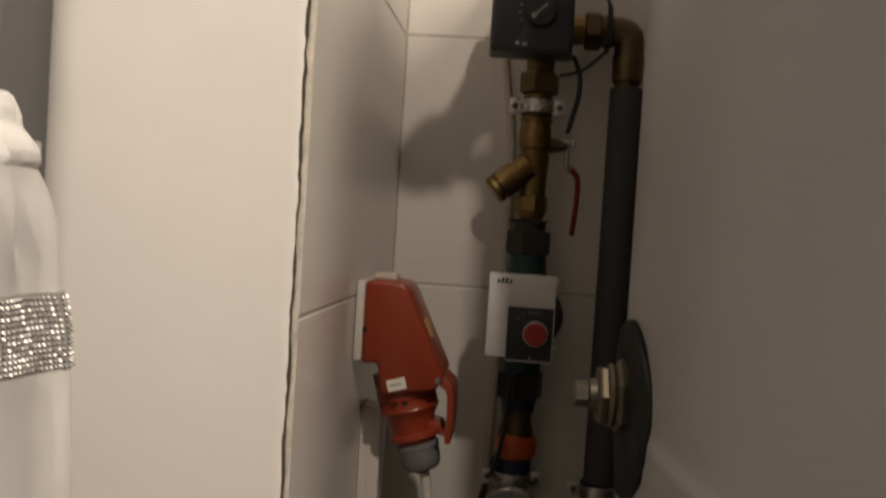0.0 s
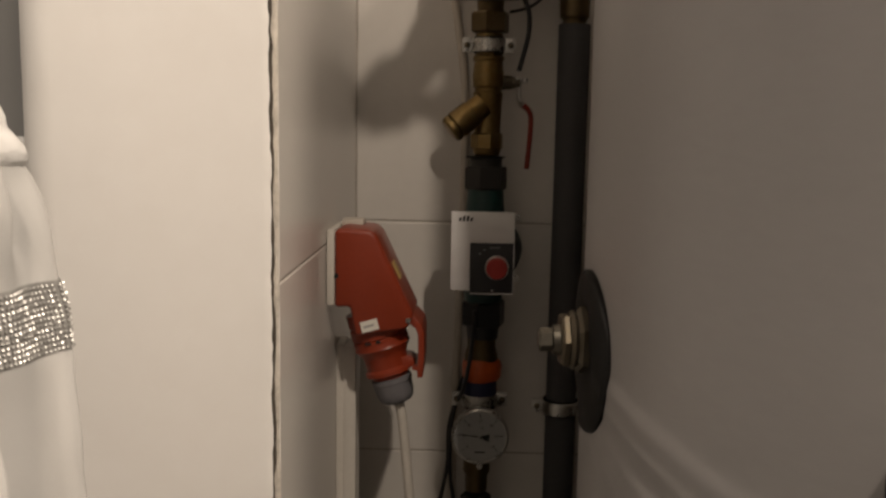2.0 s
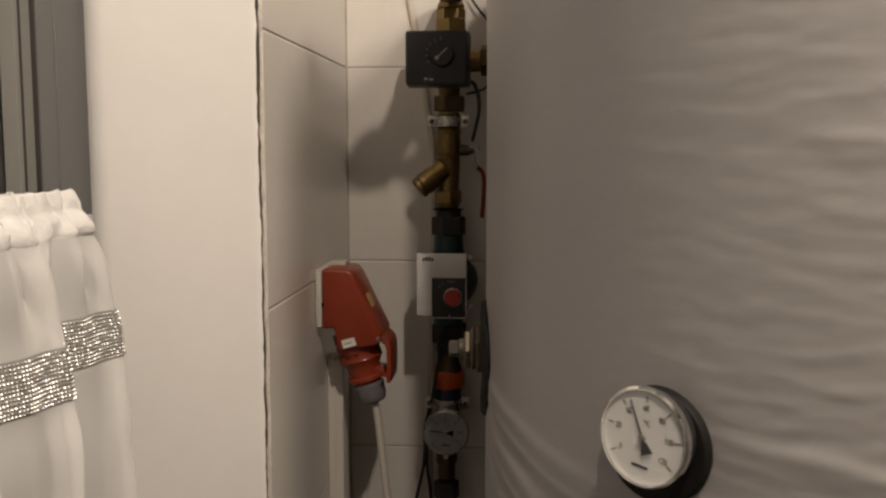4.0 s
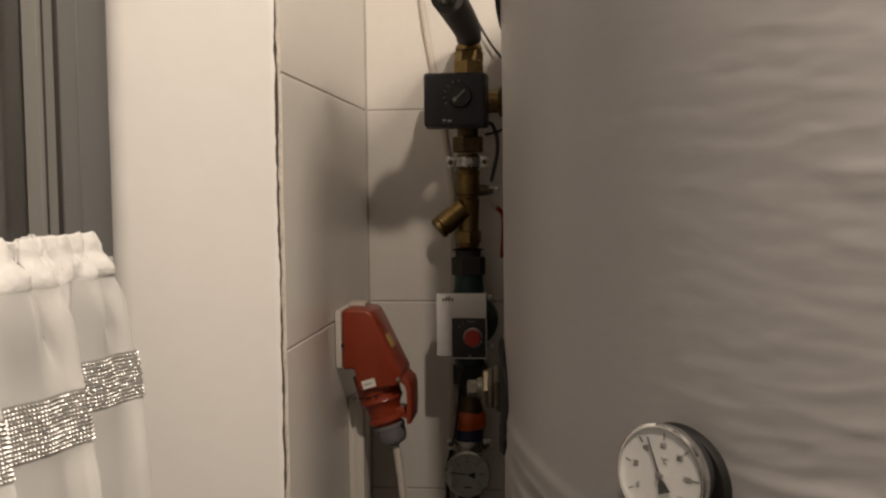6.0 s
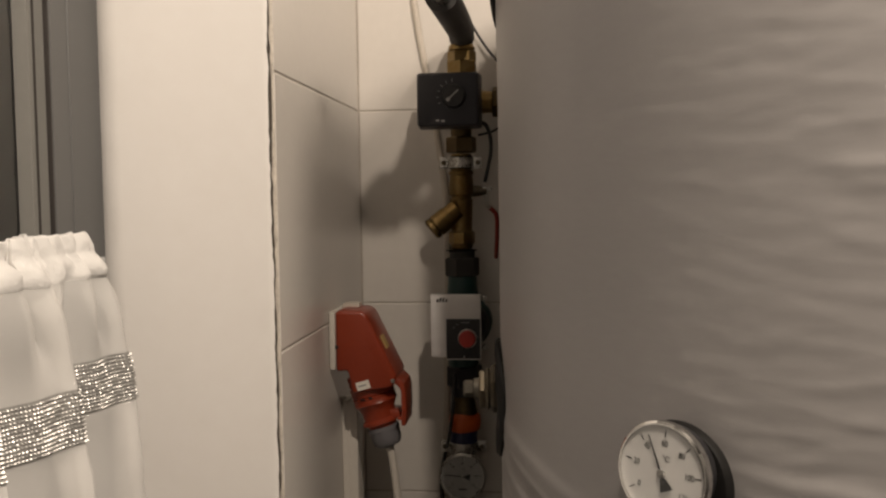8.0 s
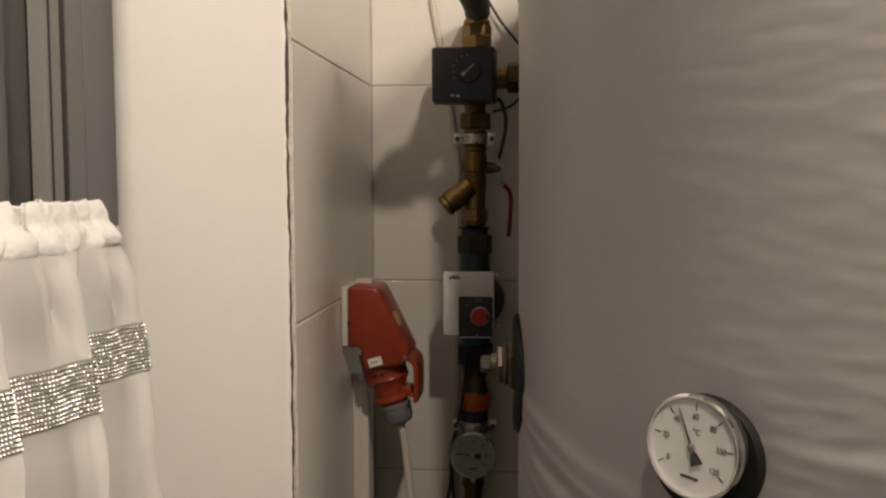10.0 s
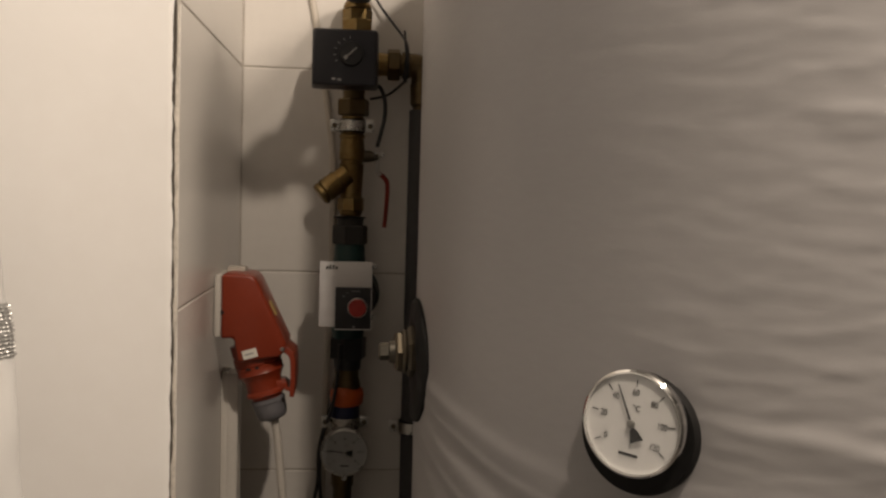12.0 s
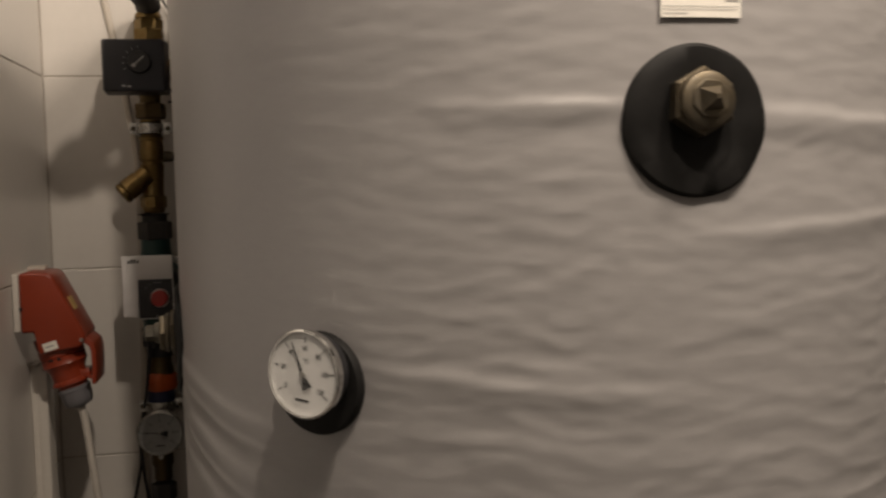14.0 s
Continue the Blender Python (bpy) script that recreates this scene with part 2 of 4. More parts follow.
def tube(points, r, n=12, steps=8, flat=1.0, curved=True):
    """A round or flattened cable or pipe along a path; r may be a list, one a point of the path."""
    path = smooth_path(points, steps) if curved else [Vector(q) for q in points]
    bm = bmesh.new()
    rings, up = [], None
    for i, q in enumerate(path):
        way = (path[min(i + 1, len(path) - 1)] - path[max(i - 1, 0)]).normalized()
        if up is None:
            up = way.orthogonal().normalized() if abs(way.y) > 0.7 else (Vector((0, 1, 0)) - way * way.y).normalized()
        up = (up - way * up.dot(way)).normalized()
        side = way.cross(up)
        rad = r[min(len(r) - 1, i * len(r) // len(path))] if isinstance(r, (list, tuple)) else r
        rings.append([bm.verts.new(q + side * (rad * math.cos(2 * math.pi * k / n)) + up * (rad * flat * math.sin(2 * math.pi * k / n))) for k in range(n)])
    for a, b in zip(rings, rings[1:]):
        for k in range(n):
            bm.faces.new((a[k], a[(k + 1) % n], b[(k + 1) % n], b[k]))
    bm.faces.new(rings[0][::-1])
    bm.faces.new(rings[-1])
    return bm


def prism(outline, y0, y1, bevel=0.0, seg=3):
    """An outline in x and z, drawn out along y."""
    bm = bmesh.new()
    a = [bm.verts.new((x, y0, z)) for x, z in outline]
    b = [bm.verts.new((x, y1, z)) for x, z in outline]
    bm.faces.new(a)
    bm.faces.new(b[::-1])
    for i in range(len(a)):
        j = (i + 1) % len(a)
        bm.faces.new((a[i], b[i], b[j], a[j]))
    bmesh.ops.recalc_face_normals(bm, faces=bm.faces)
    if bevel:
        bmesh.ops.bevel(bm, geom=bm.edges[:], offset=bevel, segments=seg, affect="EDGES", profile=0.5)
    return bm


def letters(text, size, m, material, parent, name="lettering"):
    """Printed characters in the built-in font, as a thin mesh whose face looks along the pose's z."""
    cu = bpy.data.curves.new("type", "FONT")
    cu.body, cu.size, cu.align_x, cu.align_y, cu.extrude = text, size, "CENTER", "CENTER", 0.0001
    tmp = bpy.data.objects.new("type", cu)
    scene.collection.objects.link(tmp)
    bpy.context.view_layer.update()
    me = bpy.data.meshes.new_from_object(tmp.evaluated_get(bpy.context.evaluated_depsgraph_get()))
    bpy.data.objects.remove(tmp)
    bm = bmesh.new()
    bm.from_mesh(me)
    bpy.data.meshes.remove(me)
    bmesh.ops.transform(bm, verts=bm.verts, matrix=m)
    return part(name, bm, material, parent)


def structure(name, bm, material, label="", angle=35):
    return tagged(link_mesh(name, bm, material, None, label, True, angle), label, "", "", "structure")


# ---- structure ----
structure("floor", box(-0.5, -2.2, -0.1, 1.7, 1.35, 0.0), M_FLOOR, "brown-grey tiled floor")
# unseen room shell; its dark colour holds down the bounced light
structure("ceiling", box(-0.5, -2.2, CEIL, 1.7, 1.35, CEIL + 0.1), M_ROOM, "unseen ceiling, darkened to cut fill light")
structure("wall_south", box(-0.5, -2.2, 0, 1.7, -2.1, CEIL), M_ROOM, "unseen room wall, darkened to cut fill light")
structure("wall_east", box(1.5, -2.1, 0, 1.7, 1.35, CEIL), M_ROOM, "unseen room wall, darkened to cut fill light")
wall_north = structure("wall_north", box(-0.02, BACK + 0.0011, 0, 1.5, 1.35, CEIL), M_GROUT, "cream tiled back wall of the boiler niche")
wall_niche = structure("wall_niche", box(-0.12, 0.741, 0, -0.0011, BACK + 0.0011, CEIL), M_GROUT, "cream tiled side wall of the niche")

# plastered pillar between the window and the niche, its outer corner well rounded
def pillar():
    bm = bmesh.new()
    out = [(-0.0063, 0.7351), (-0.0080, 0.7338), (-0.0135, 0.7328)]
    out += [(-0.060, 0.7225), (-0.120, 0.7060)]
    c, r = Vector((-0.1775, 0.7213)), 0.030
    for k in range(0, 13):
        a = radians(-74 - k * 9.0)
        out.append((c.x + r * math.cos(a), c.y + r * math.sin(a)))
    out += [(-0.2075, 0.80), (-0.30, 0.80), (-0.30, 1.30), (-0.122, 1.30), (-0.122, 0.745), (-0.0120, 0.745), (-0.0105, 0.7354)]
    nz = 900
    rows = []
    for i in range(nz + 1):
        z = CEIL * i / nz
        row = []
        for x, y in out:
            w = 0.0026 * noise.noise((x * 9, y * 5, z * 2.3)) + 0.0006 * noise.noise((x * 30, 4, z * 17)) if y < 0.742 else 0
            rag = 0.0014 * noise.noise((3, 1, z * 30)) + 0.0011 * noise.noise((5, 2, z * 95)) if x > -0.010 else 0
            row.append(bm.verts.new((x + rag, y + w, z)))
        rows.append(row)
    n = len(out)
    for a, b in zip(rows, rows[1:]):
        for k in range(n):
            bm.faces.new((a[k], a[(k + 1) % n], b[(k + 1) % n], b[k]))
    return bm


structure("wall_pillar", pillar(), M_PAINT, "white painted plaster pillar with a rounded corner", 50)

# wall with the window opening
WX = -0.190
WIN_Y0, WIN_Y1, WIN_Z0, WIN_Z1 = -0.75, 0.735, 0.95, 2.25
# the same darkened colour here, to keep the fill low
structure("wall_west", merge(box(WX - 0.3, -2.1, 0, WX, WIN_Y0, CEIL), box(WX - 0.3, WIN_Y0, 0, WX, 0.80, WIN_Z0), box(WX - 0.3, WIN_Y0, WIN_Z1, WX, 0.80, CEIL)), M_ROOM, "wall below and above the window, darkened to cut fill light")


def window():
    w = tagged(thing("window_1", (WX, 0, WIN_Z0), "grey framed window with dark glass, closed", "window"), kind="structure")
    face, deep, back = -0.1935, -0.2095, -0.275
    y0, y1 = WIN_Y0 + 0.06, 0.587
    z0, z1 = WIN_Z0 + 0.06, WIN_Z1 - 0.06
    # upright beside the pillar: a slightly slanting inner face, then a flat one
    bm = bmesh.new()
    outline = [(back, y1), (face, y1), (face + 0.0012, y1 + 0.0015), (face - 0.0018, 0.6275), (face - 0.0006, 0.6285), (face + 0.0004, WIN_Y1 + 0.04), (back, WIN_Y1 + 0.04)]
    low, top = ([bm.verts.new((x, y, z)) for x, y in outline] for z in (WIN_Z0, WIN_Z1))
    bm.faces.new(low)
    bm.faces.new(top[::-1])
    for i in range(len(outline)):
        j = (i + 1) % len(outline)
        bm.faces.new((low[i], top[i], top[j], low[j]))
    part("window_frame", bm, M_FRAME, w, "dark grey frame upright", 8)
    part("window_frame", box(back, WIN_Y0, WIN_Z0, face, y0, WIN_Z1, 0.0012), M_FRAME, w, "dark grey frame upright")
    part("window_frame", box(back, y0, WIN_Z0, face, y1, z0, 0.0012), M_FRAME, w, "dark grey frame rail")
    part("window_frame", box(back, y0, z1, face, y1, WIN_Z1, 0.0012), M_FRAME, w, "dark grey frame rail")
    part("stop", box(back, y1 - 0.002, z0, face - 0.0045, y1 + 0.001, z1), M_SASH, w, "light grey inner stop")
    part("gasket", box(face - 0.0050, y1 - 0.0022, z0, face + 0.0002, y1 - 0.0002, z1, 0.0004), M_SEAL, w, "dark rubber seal")
    for ya, yb, za, zb in ((0.574, y1 - 0.003, z0, z1), (y0 + 0.002, y0 + 0.05, z0, z1), (y0 + 0.05, 0.574, z0, z0 + 0.05), (y0 + 0.05, 0.574, z1 - 0.05, z1)):
        part("window_sash", box(back + 0.01, ya, za, deep, yb, zb, 0.002), M_SASH, w, "lighter grey sash")
    part("gasket", box(deep - 0.004, y1 - 0.0040, z0, deep + 0.0012, y1 - 0.0020, z1), M_SEAL, w, "dark rubber seal")
    part("pane", box(deep - 0.022, y0 + 0.05, z0 + 0.05, deep - 0.016, 0.574, z1 - 0.05), M_GLASS, w)
    part("shutter", box(back - 0.02, WIN_Y0 + 0.02, WIN_Z0, back - 0.008, 0.62, WIN_Z1), M_SHUTTER, w, "closed dark shutter behind the glass")
    return w


window()


# worn joint between plaster and the first tiles
def worn_joint():
    bm = bmesh.new()
    nz = 520
    rows = []
    for i in range(nz + 1):
        z = CEIL * i / nz
        w = noise.noise((1.3, 0.2, z * 26)) * 0.0016 + noise.noise((4.3, 0.2, z * 95)) * 0.0010
        big = max(0.0, noise.noise((7.1, 3, z * 9)) - 0.22) * 0.010
        x0, x1 = -0.0047 - 1.0 * w - big * 0.6, -0.0009 + 0.5 * w + big * 0.3
        y = 0.7343 + noise.noise((2.2, 8, z * 60)) * 0.0006
        rows.append([bm.verts.new(q) for q in ((x0, 0.7356, z), (x0, y + 0.0006, z), ((x0 + x1) / 2, y - 0.0003, z), (x1, y + 0.0008, z), (x1 + 0.0005, 0.7370, z))])
    for a, b in zip(rows, rows[1:]):
        for k in range(4):
            bm.faces.new((a[k], a[k + 1], b[k + 1], b[k]))
    return bm


structure("trim", worn_joint(), M_SILICONE, "old crumbling beige joint along the tile edge", 60)
structure("trim", box(-0.004, BACK - 0.0014, 0, 0.0016, BACK + 0.003, CEIL), M_GROUT, "grouted inner corner between the tiled walls")
structure("trim", box(-0.0085, 0.7347, 0, -0.0034, 0.7357, CEIL), M_GAP, "open dark crack beside the plaster")


# ---- hot-water tank ----
def on_tank(deg, z, out=0.0):
    a = radians(deg)
    return Vector((TANK.x + (TANK_R + out) * math.cos(a), TANK.y + (TANK_R + out) * math.sin(a), z))


def way_out(deg):
    return Vector((math.cos(radians(deg)), math.sin(radians(deg)), 0))


def crease(deg, z, a0, a1, z0, slope, width, height, wob=3.0):
    """A long soft fold that runs round the jacket from angle a0 to a1."""
    if deg < a0 - 6 or deg > a1 + 6:
        return 0.0
    ends = min(1.0, max(0.0, (deg - a0 + 6) / 14)) * min(1.0, max(0.0, (a1 + 6 - deg) / 14))
    zc = z0 + slope * (deg - a0) + 0.004 * noise.noise((deg * 0.09, z0 * wob, 2.0))
    d = (z - zc) / width
    if d < 0:
        d /= 2.2
    return 0.75 * ends * height * (math.exp(-d * d) - 0.18 * math.exp(-((d + 1.7) ** 2)))


FRONT, LEFT, GAUGE = -90.0, -177.5, -130.5


def jacket():
    me = bpy.data.meshes.new("jacket")
    na, nz = 560, 560
    z0, z1 = 0.12, 2.068
    verts, faces = [], []
    fine0, fine1 = 0.90, 2.02
    zs = [z0 + (fine0 - z0) * k / 60 for k in range(60)] + [fine0 + (fine1 - fine0) * k / (nz - 90) for k in range(nz - 90)] + [fine1 + (z1 - fine1) * k / 30 for k in range(31)]
    for z in zs:
        for i in range(na):
            deg = -270 + 360.0 * i / na
            a = radians(deg)
            cx, cy = math.cos(a), math.sin(a)
            s = min(1.0, max(0.0, (deg + 150) / 40)) if deg > -180 else 0.15
            s = max(0.16, s * s * (3 - 2 * s)) if deg < -60 else 1.0
            p = Vector((cx, cy, 0))
            wz = z + 0.012 * noise.noise((cx * 3, cy * 3, z * 6))
            n1 = noise.noise((cx * 5.0 + 3, cy * 5.0, wz * 38))
            n2 = noise.noise((cx * 17 + 1, cy * 17, wz * 95 + 5))
            n3 = noise.noise((cx * 2 + 8, cy * 2, z * 3.5))
            low = noise.noise((cx * 1.5, cy * 1.5 + 5, z * 1.7 + 3))
            d = 0.0030 * n3 + s * (0.00066 * (1 - abs(n1) * 2.4) * (0.3 + max(0, low + 0.35)) + 0.0005 * n2)
            d += crease(deg, z, -112, -97, 1.6445, 0.0, 0.0065, 0.0044)
            d += crease(deg, z, -86, -40, 1.637, -0.0004, 0.0085, 0.0044)
            d += crease(deg, z, -124, -92, 1.418, -0.0006, 0.0075, 0.0024)
            d += crease(deg, z, -88, -30, 1.532, 0.0005, 0.0065, 0.0028)
            d += crease(deg, z, -92, -50, 1.452, 0.0012, 0.0060, 0.0009)
            d += crease(deg, z, -118, -84, 1.365, -0.0008, 0.008, 0.0008)
            d += crease(deg, z, -176, -140, 1.395, -0.0013, 0.009, 0.0027)
            d += crease(deg, z, -174, -146, 1.355, -0.0019, 0.009, 0.0028)
            d += crease(deg, z, -172, -150, 1.305, -0.0022, 0.010, 0.0025)
            d += crease(deg, z, -175, -138, 1.378, -0.0015, 0.0045, 0.0016)
            d += crease(deg, z, -173, -142, 1.332, -0.0020, 0.0045, 0.0017)
            d += crease(deg, z, -150, -112, 1.30, -0.0010, 0.012, 0.0013)
            # a crumpled patch between the two ports
            rough = math.exp(-((deg + 105) / 8) ** 2) * min(1.0, max(0.0, (z - 1.31) / 0.05)) * min(1.0, max(0.0, (1.63 - z) / 0.05))
            if rough > 0.02:
                d += 0.0013 * rough * (0.35 - abs(noise.noise((cx * 13, cy * 13, wz * 52 + 2))))
            if -97 < deg < -82 and z > 1.70:
                d = min(d, 0.0022)
            r = TANK_R + d
            if z > z1 - 0.033:
                r -= (z - z1 + 0.033) ** 2 * 22
            verts.append((TANK.x + r * cx, TANK.y + r * cy, z))
    rows = len(zs)
    for j in range(rows - 1):
        for i in range(na):
            k = (i + 1) % na
            faces.append((j * na + i, j * na + k, (j + 1) * na + k, (j + 1) * na + i))
    faces.append(tuple(range((rows - 1) * na, rows * na)))
    faces.append(tuple(range(na - 1, -1, -1)))
    me.from_pydata(verts, [], faces)
    me.polygons.foreach_set("use_smooth", [True] * (len(faces) - 2) + [False, False])
    me.materials.append(M_JACKET)
    return me


def port(tank, deg, z, disc_r, plug_z, pointed, sunk, label):
    """A black rubber collar round a connection of the tank, with its brass plug."""
    n = way_out(deg)
    c = on_tank(deg, z, -0.012)
    bm = lathe(c, n, [(0, disc_r * 0.98), (0.010, disc_r), (0.0155, disc_r), (0.018, disc_r - 0.003), (0.0190, disc_r * 0.75), (0.0175, disc_r * 0.55), (0.0165, disc_r * 0.45), (0.0165, 0.012)], 56)
    side = Vector((0, 0, 1)).cross(n)
    for v in bm.verts:
        rel = v.co - c
        u, w = rel.dot(side), rel.z
        rr = math.hypot(u, w)
        ang = math.atan2(w, u)
        v.co += (side * u + Vector((0, 0, w))) * (0.020 * noise.noise((ang * 1.3, deg, 0.3)))
        v.co += n * (0.0026 * noise.noise((u * 30, w * 30, deg)) - (u * u) / (2 * TANK_R) * 0.9 * (rr / disc_r))
    collar = part("port_collar", bm, M_RUBBER, tank, "black rubber collar")
    p = on_tank(deg, plug_z, -sunk)
    if pointed:
        n = (n + Vector((0, 0, 0.06))).normalized()
        bm = nut(p, n, 0.034, 0.0288, 0.003, 0.5)
        bm = merge(bm, lathe(p + n * 0.034, n, [(0, 0.0235), (0.003, 0.0240), (0.006, 0.0225), (0.008, 0.0180)], 36), nut(p + n * 0.040, n, 0.004, 0.0165, 0.001, 0.3, 8),
                   lathe(p + n * 0.043, n, [(0, 0.0140), (0.014, 0.0025)], 4, 0.9))
    else:
        bm = lathe(p - n * 0.006, n, [(0, 0.034), (0.018, 0.034), (0.021, 0.031)], 36)
        bm = merge(bm, nut(p + n * 0.014, n, 0.016, 0.0285, 0.003, 0.45), lathe(p + n * 0.030, n, [(0, 0.022), (0.003, 0.0245), (0.006, 0.0225)], 36), nut(p + n * 0.035, n, 0.008, 0.0235, 0.002, 0.1))
        tip = merge(lathe(p + n * 0.043, n, [(0, 0.013), (0.006, 0.012)], 30), nut(p + n * 0.048, n, 0.013, 0.0098, 0.002, 0.75, 6))
        part("plug_tip", tip, M_TIP, collar, "bright worn metal tip")
    part("brass_plug", bm, M_NICKEL, collar, label)
    return collar


def hot_water_tank():
    t = thing("hot_water_tank", (TANK.x, TANK.y, 0), "tall round hot-water tank in a wrinkled grey vinyl jacket", "water tank")
    ob = new("jacket", jacket())
    ob.parent = t
    ob.matrix_parent_inverse = Matrix.Translation(-Vector(t.location))
    ob["label"] = "wrinkled grey vinyl jacket"
    part("plinth", lathe((TANK.x, TANK.y, 0), (0, 0, 1), [(0, 0.40), (0.12, 0.40)], 64), M_BLACK, t)
    port(t, FRONT, 1.6305, 0.0636, 1.6440, True, 0.014, "tarnished hexagonal brass plug")
    port(t, LEFT, 1.402, 0.0672, 1.411, False, 0.018, "tarnished hexagonal brass plug")
    n = way_out(173)
    part("port_collar", lathe(on_tank(173, 1.893, -0.012), n, [(0, 0.068), (0.012, 0.070), (0.017, 0.066), (0.017, 0.02)], 48), M_RUBBER, t, "black rubber collar")
    # paper label above the front port
    bm = bmesh.new()
    a0, a1, zl0, zl1 = -93.8, -85.0, 1.7150, 1.775
    cols = [[bm.verts.new(on_tank(a0 + (a1 - a0) * k / 10, z, 0.0030)) for z in (zl0, zl1)] for k in range(11)]
    for a, b in zip(cols, cols[1:]):
        bm.faces.new((a[0], b[0], b[1], a[1]))
    lab = part("paper_label", bm, M_PAPER, t, "white printed paper label")
    for zz, f0, f1, h in ((1.7180, 0.03, 0.32, 0.0006), (1.7212, 0.02, 0.95, 0.0005), (1.7237, 0.02, 0.97, 0.0005), (1.7285, 0.80, 0.97, 0.004)):
        bm = bmesh.new()
        c2 = [[bm.verts.new(on_tank(a0 + (a1 - a0) * (f0 + (f1 - f0) * k / 8), z, 0.0035)) for z in (zz, zz + h)] for k in range(9)]
        for a, b in zip(c2, c2[1:]):
            bm.faces.new((a[0], b[0], b[1], a[1]))
        part("print_bar", bm, M_PRINT, lab)
    return t


hot_water_tank()


def dial(parent, centre, n, r, marks, size, needle_deg, m_dial, m_ink, brand, roll=0.0):
    """Face, figures, needle and glass of a round dial; marks are rows of (text, clock angle in degrees)."""
    base = axis_matrix(centre, n)
    z = Vector(n).normalized()
    upv = (Vector((0, 0, 1)) - z * z.z).normalized()
    rightv = upv.cross(z)
    base = Matrix((( rightv.x, upv.x, z.x, centre[0]), (rightv.y, upv.y, z.y, centre[1]), (rightv.z, upv.z, z.z, centre[2]), (0, 0, 0, 1))) @ Matrix.Rotation(radians(roll), 4, "Z")
    face = part("dial_face", lathe(centre, n, [(-0.002, r), (0, r)], 48), m_dial, parent, "white dial face")
    for text, ang in marks:
        a = radians(90 - ang)
        d = Vector((math.cos(a), math.sin(a), 0))
        tick = box(-0.0004, 0, 0, 0.0004, r * 0.14, 0.0003)
        bmesh.ops.transform(tick, verts=tick.verts, matrix=base @ Matrix.Translation(d * r * 0.76 + Vector((0, 0, 0.0002))) @ Matrix.Rotation(a - math.pi / 2, 4, "Z"))
        part("tick", tick, m_ink, face)
        if text:
            letters(text, size, base @ Matrix.Translation(d * r * 0.63 + Vector((0, 0, 0.0004))) @ Matrix.Diagonal((0.8, 1, 1, 1)), m_ink, face, "figure")
    if size > 0.004:
        letters("°C", size * 0.9, base @ Matrix.Translation((0.002, r * 0.32, 0.0004)), m_ink, face, "figure")
    bar = box(-r * 0.2, -r * 0.66, 0.0002, r * 0.2, -r * 0.60, 0.0004)
    bmesh.ops.transform(bar, verts=bar.verts, matrix=base)
    part("print_bar", bar, m_ink, face)
    a = radians(90 - needle_deg)
    bm = bmesh.new()
    pts = [(r * 0.82, 0.0004), (0.0, 0.0009), (-r * 0.09, 0.0012), (-r * 0.13, 0.0028), (-r * 0.36, 0.0054), (-r * 0.36, -0.0054), (-r * 0.13, -0.0028), (-r * 0.09, -0.0012), (0.0, -0.0009), (r * 0.82, -0.0004)]
    low = [bm.verts.new((x, y, 0.0016)) for x, y in pts]
    top = [bm.verts.new((x, y, 0.0022)) for x, y in pts]
    bm.faces.new(low[::-1])
    bm.faces.new(top)
    for i in range(len(pts)):
        j = (i + 1) % len(pts)
        bm.faces.new((low[i], low[j], top[j], top[i]))
    bmesh.ops.transform(bm, verts=bm.verts, matrix=base @ Matrix.Rotation(a, 4, "Z"))
    nd = part("needle", bm, M_INK, parent, "black needle")
    part("hub", lathe(Vector(centre) + z * 0.0012, n, [(0, 0.0032), (0.0016, 0.0031), (0.0020, 0.0024)], 20), M_STEEL, nd)
    return base


def tank_thermometer():
    n = (way_out(GAUGE) + Vector((0, 0, 0.03))).normalized()
    foot = on_tank(GAUGE - 1.5, 1.406)
    t = thing("dial_thermometer", foot, "round chrome dial thermometer on the tank jacket", "thermometer")
    part("rosette", lathe(foot - n * 0.012, n, [(0, 0.0470), (0.018, 0.0470), (0.021, 0.0455), (0.022, 0.041), (0.022, 0.01)], 48), M_RUBBER, t, "black rubber rosette")
    c = Vector((0.3951, 0.3662, 1.4205))
    part("case", lathe(c - n * 0.021, n, [(0, 0.012), (0.001, 0.0335), (0.004, 0.0350), (0.018, 0.0352), (0.020, 0.036)], 56), M_BLACK, t, "black case")
    part("stem", lathe(foot, n, [(0, 0.012), (0.022, 0.012)], 24), M_BLACK, t)
    part("rim", ring(c - n * 0.006, n, 0.0366, 0.0394, 0.0085, 64, 0.0016), M_CHROME, t, "polished chrome rim")
    marks = [("0", -124), ("20", -82), ("40", -41), ("60", 0), ("80", 41), ("100", 82), ("120", 124)]
    dial(t, c, n, 0.0366, marks, 0.0068, -27, M_DIAL, M_INK, True, -5.0)
    part("lens", lathe(c + n * 0.0026, n, [(0, 0.0365), (0.0006, 0.0365)], 48), M_GLASS, t).visible_shadow = False
    return t


tank_thermometer()


# ---- valve string on the back wall ----
UP = (0, 0, 1)


